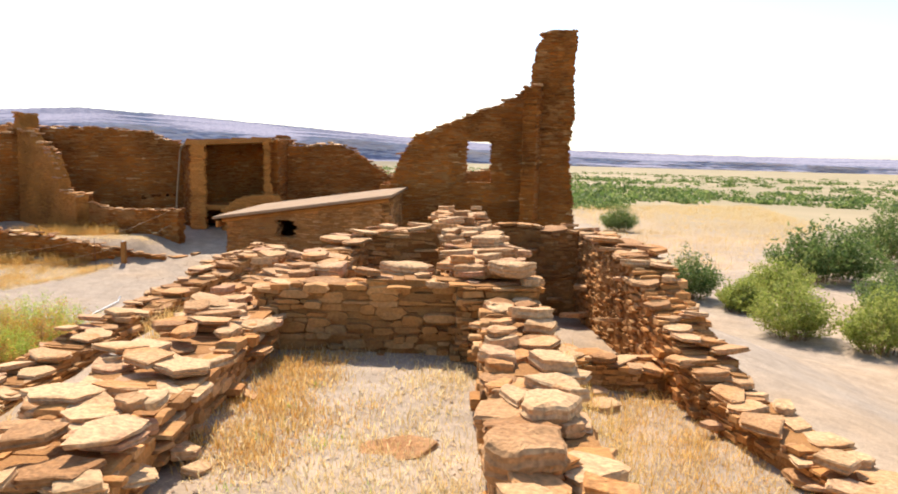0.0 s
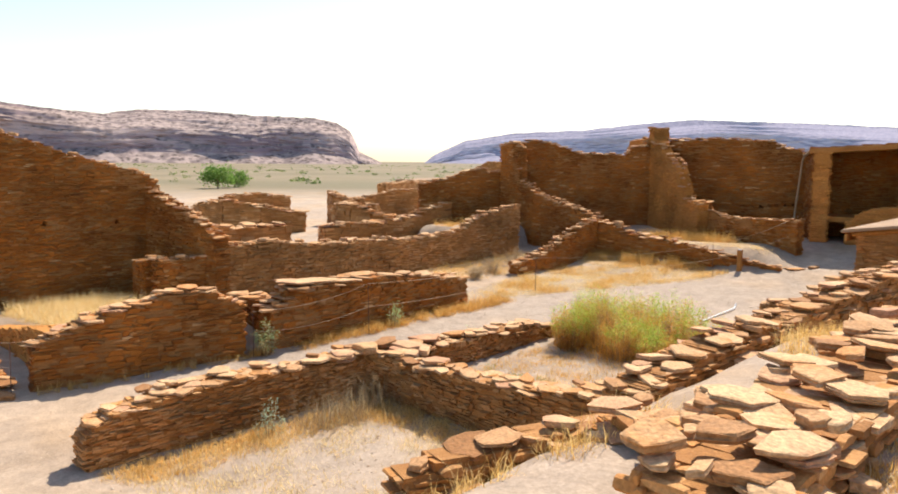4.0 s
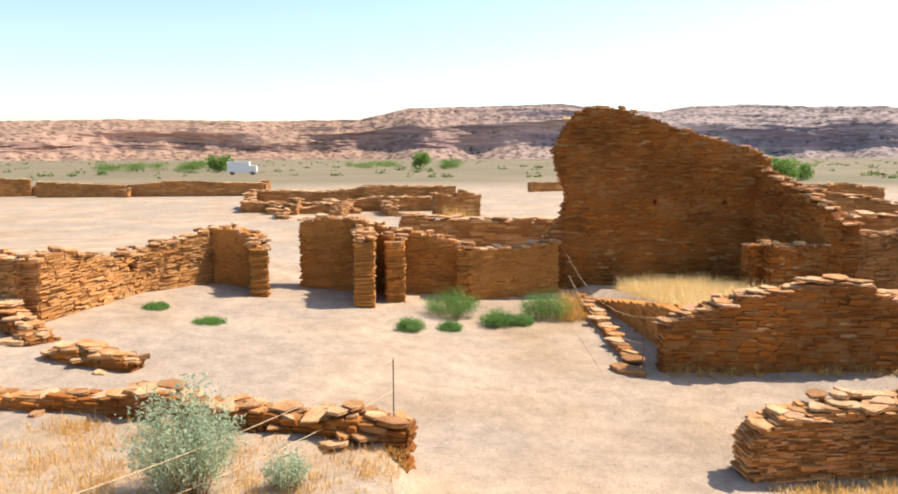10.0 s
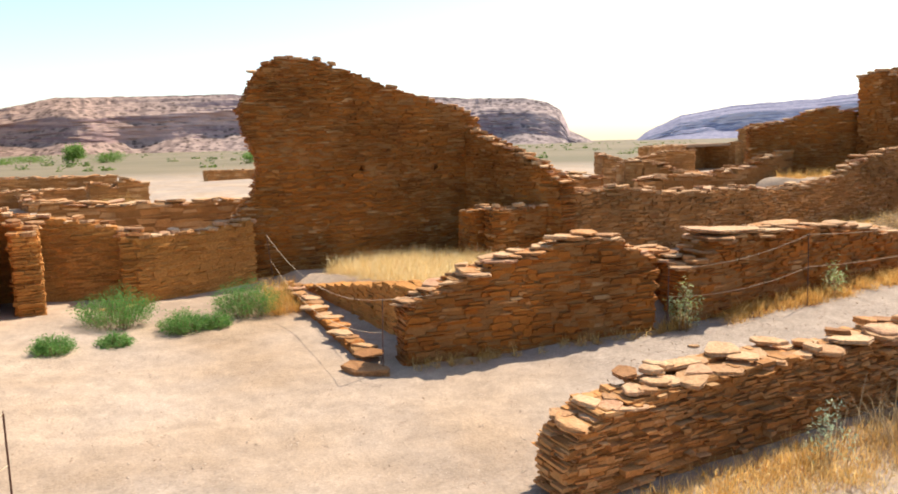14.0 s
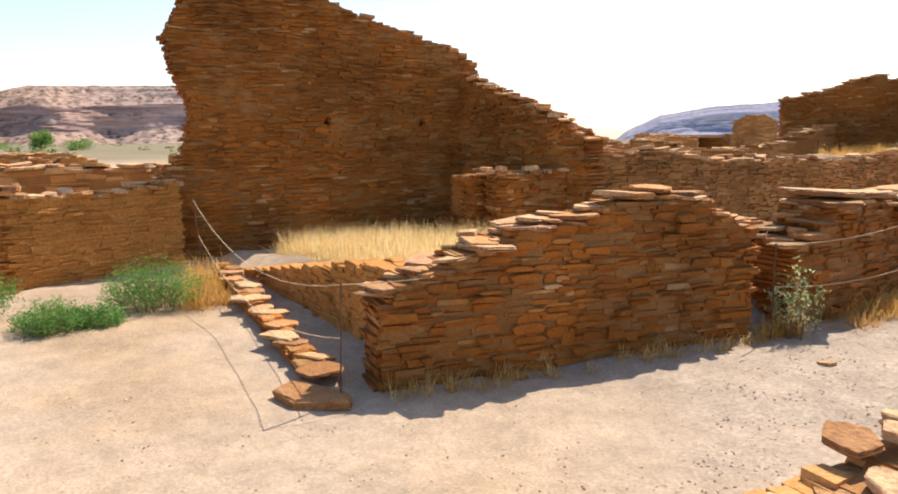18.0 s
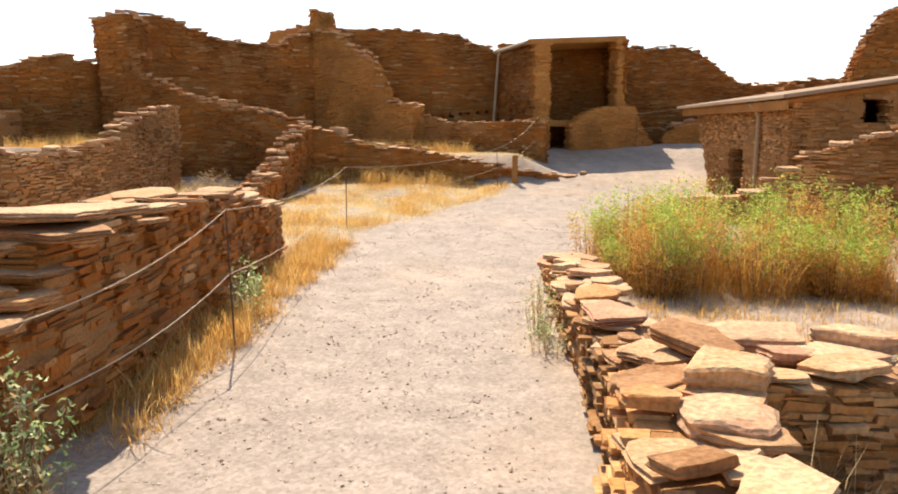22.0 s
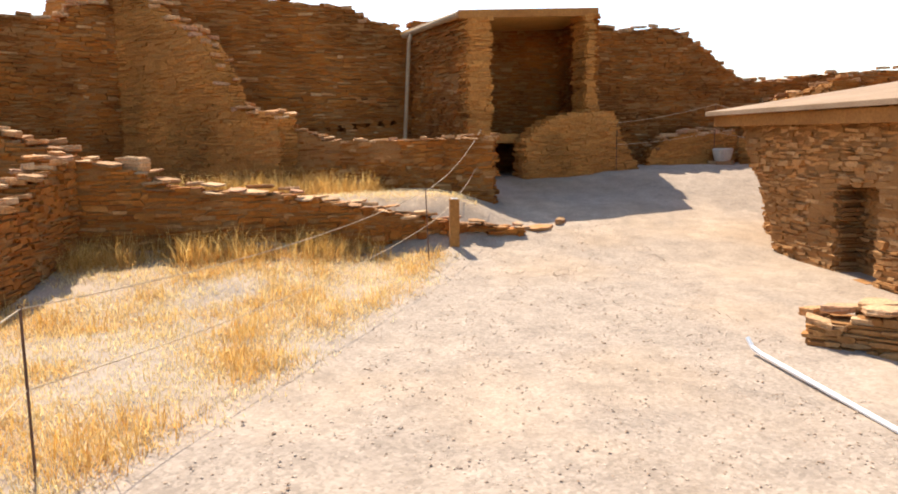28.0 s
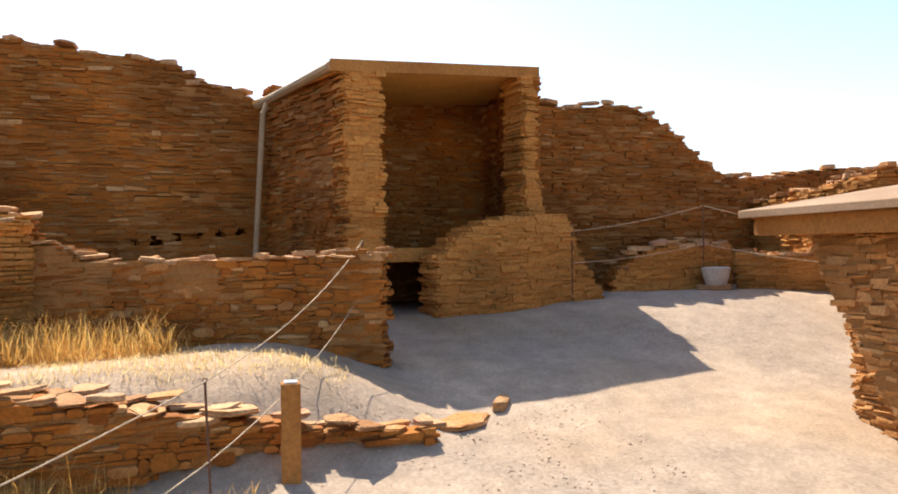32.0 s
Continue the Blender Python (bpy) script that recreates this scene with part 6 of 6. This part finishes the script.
rope_line([(-15.3, 8.9, 1.05), (-14.85, 11.95, 1.3, (-0.03, 0)), (-14.92, 18.93, 1.12), (-11.9, 25.18, 1.12, (-0.04, 0)), (-10.5, 29.1, 1.3)], 0.14)
rope_line([(-7.0, 31.2, 1.1), (-4.35, 31.8, 1.45), (-2.2, 30.2, 1.0)], 0.05)
front_tops = rope_line([(-16.35, 4.2, 1.08, (0.02, 0.02)), (-22.6, 4.6, 1.25, (-0.08, -0.08))], 0.42)
rope(front_tops[0][0], (-16.2, 5.7, 2.42), 0.03)
rope_line([(-13.75, -0.5, 1.0), (-9.2, -3.4, 0.75), (-7.2, -5.5, 0.9)], 0.1)


def marker_post(x, y):
    z = ground_z(x, y)
    thing = base_of("marker_post", x, y, z, "short square wooden trail marker post with a small number plate", "post")
    bpy.context.view_layer.update()
    s = 0.075
    prism("post", [(x - s, y - s), (x + s, y - s), (x + s, y + s), (x - s, y + s)], z - 0.15, z + 0.78, M_WOOD, thing, "brown timber post")
    prism("plate", [(x - 0.05, y - 0.05), (x + 0.05, y - 0.05), (x + 0.05, y + 0.05), (x - 0.05, y + 0.05)], z + 0.785, z + 0.79, M_WHITE, thing, "small white plate")


marker_post(-11.4, 26.2)


def loose_slab(x, y, w, d, h, turn, label="flat sandstone slab lying on the dirt"):
    ob = new("loose_slab", SLAB_MESHES[int(abs(x * 10)) % len(SLAB_MESHES)])
    ob.matrix_world = pose(x, y, surface_z(x, y) + h * 0.2, 2, -2, turn) @ Matrix.Diagonal((w, d, h, 1))
    tagged(ob, label, "stone slab", "loose slabs")


for q in ((-9.85, 27.1, 0.75, 0.5, 0.06, 20), (-9.3, 27.5, 0.55, 0.16, 0.1, 60), (-0.3, 4.85, 0.55, 0.42, 0.035, 10), (-16.5, 4.0, 0.95, 0.5, 0.14, 15), (-14.4, 8.5, 0.18, 0.12, 0.04, 30), (1.7, 8.0, 0.5, 0.4, 0.1, 50), (-7.9, 10.4, 0.6, 0.45, 0.08, 12), (-9.2, 3.2, 0.25, 0.2, 0.06, 0), (-22.7, 1.35, 1.2, 0.22, 0.06, 85)):
    loose_slab(*q)


def stone_basin(x, y):
    z = ground_z(x, y)
    thing = base_of("stone_basin", x, y, z, "pale rounded grinding stone trough on a flat slab", "stone basin")
    bpy.context.view_layer.update()
    bm = bmesh.new()
    rows = []
    for rr, zz in ((0.17, 0.08), (0.22, 0.2), (0.26, 0.38), (0.22, 0.4), (0.16, 0.29), (0.06, 0.25)):
        rows.append([bm.verts.new((math.cos(a) * rr, math.sin(a) * rr * 0.75, zz)) for a in [i * 6.283 / 14 for i in range(14)]])
    for p, q in zip(rows, rows[1:]):
        for i in range(14):
            bm.faces.new((p[i], p[(i + 1) % 14], q[(i + 1) % 14], q[i]))
    bm.faces.new(list(reversed(rows[0])))
    bm.faces.new(rows[-1])
    me = bpy.data.meshes.new("trough")
    bm.to_mesh(me)
    bm.free()
    me.materials.append(M_WHITE_STONE)
    part("trough", me, thing, "pale worn stone trough")
    ob = part("base_slab", SLAB_MESHES[3], thing, "flat base slab")
    ob.matrix_basis = pose(0, 0, 0.05) @ Matrix.Diagonal((0.7, 0.5, 0.1, 1))


M_WHITE_STONE = material("pale_sandstone", [(0.50, 0.42, 0.33), (0.60, 0.52, 0.42)], scale=4, grain=50, bump=0.4)
stone_basin(-4.15, 31.75)

pipe_z = ground_z(-9.2, 20.0) + 0.05
tagged(tube("white_pipe", [(-9.23, 20.9, pipe_z + 0.1), (-9.22, 20.82, pipe_z + 0.03), (-9.2, 20.7, pipe_z), (-9.15, 18.6, pipe_z - 0.05)], 0.022, M_WHITE, None, "", 8), "white painted pipe with a bent end lying on the path edge", "pipe")


def far_vehicle(x, y):
    z = ground_z(x, y)
    thing = base_of("camper_van", x, y, z, "white camper van parked far across the plain", "van")
    bpy.context.view_layer.update()
    prism("body", [(x - 1.1, y - 3), (x + 1.1, y - 3), (x + 1.1, y + 2), (x - 1.1, y + 2)], z + 0.5, z + 3.0, M_WHITE, thing)
    prism("cab", [(x - 1.0, y + 2), (x + 1.0, y + 2), (x + 1.0, y + 3.6), (x - 1.0, y + 3.6)], z + 0.5, z + 2.1, M_WHITE, thing)
    for dx, dy in ((-1, -2), (1, -2), (-1, 2.6), (1, 2.6)):
        wheel = tube("wheel", [(x + dx - 0.12, y + dy, z + 0.38), (x + dx + 0.12, y + dy, z + 0.38)], 0.38, M_DARK, thing, "black tyre", 12)
        bpy.context.view_layer.update()
        tube("rim", [(x + dx - 0.14, y + dy, z + 0.38), (x + dx + 0.14, y + dy, z + 0.38)], 0.2, M_METAL, wheel, "grey steel rim", 10)


far_vehicle(-math.sin(radians(99.0)) * 185, math.cos(radians(99.0)) * 185)


M_PEBBLE = material("pale_gravel", [(0.30, 0.19, 0.115), (0.40, 0.28, 0.19), (0.47, 0.35, 0.25), (0.56, 0.44, 0.33)], vary="island", scale=3, grain=40, bump=0.3)


def pebbles(name, label, poly, n, lo, hi, seed):
    """Loose stones: flattened eight-sided chips with uneven corners."""
    r = random.Random(seed)
    verts, faces = [], []
    for x, y in scatter(poly, n, r):
        size = lo + (hi - lo) * r.random() ** 2.5
        z, turn = surface_z(x, y), r.uniform(0, 6.28)
        k = len(verts)
        for i in range(4):
            a, d = turn + i * 1.571 + r.uniform(-0.4, 0.4), size * r.uniform(0.6, 1.1)
            verts.append((x + math.cos(a) * d, y + math.sin(a) * d, z + size * r.uniform(0.0, 0.25)))
        verts += [(x, y, z + size * r.uniform(0.3, 0.6)), (x, y, z - size * 0.4)]
        faces += [(k + i, k + (i + 1) % 4, k + 4) for i in range(4)] + [(k + (i + 1) % 4, k + i, k + 5) for i in range(4)]
    tagged(new(name, mesh_of(name, verts, faces, M_PEBBLE)), label, "gravel", kind="stuff")


PATH_RING = [(-15, 8), (-12.6, 3), (-12.2, 9), (-11.8, 14.5), (-9, 19), (-8, 28), (-11, 27), (-14.5, 18)]
pebbles("path_gravel", "fine stones scattered over the trodden path", PATH_RING, 18000, 0.004, 0.021, 1)
pebbles("plaza_gravel", "small stones on the plaza dirt", [(-18, -4), (-9, 0), (-9, 3), (-12, 5), (-14.5, 8), (-16.3, 3.5), (-20, 1)], 8000, 0.004, 0.018, 2)
pebbles("room_gravel", "small stones on the filled room floors", [(-2.0, 1.5), (0.2, 1.5), (0.1, 7.2), (-1.7, 7.2)], 1500, 0.006, 0.026, 3)
pebbles("slope_gravel", "stones on the slope below the mound", [(-11, 3.0), (-6.5, 2.0), (-6, 8.6), (-11, 8.6)], 1500, 0.008, 0.035, 4)
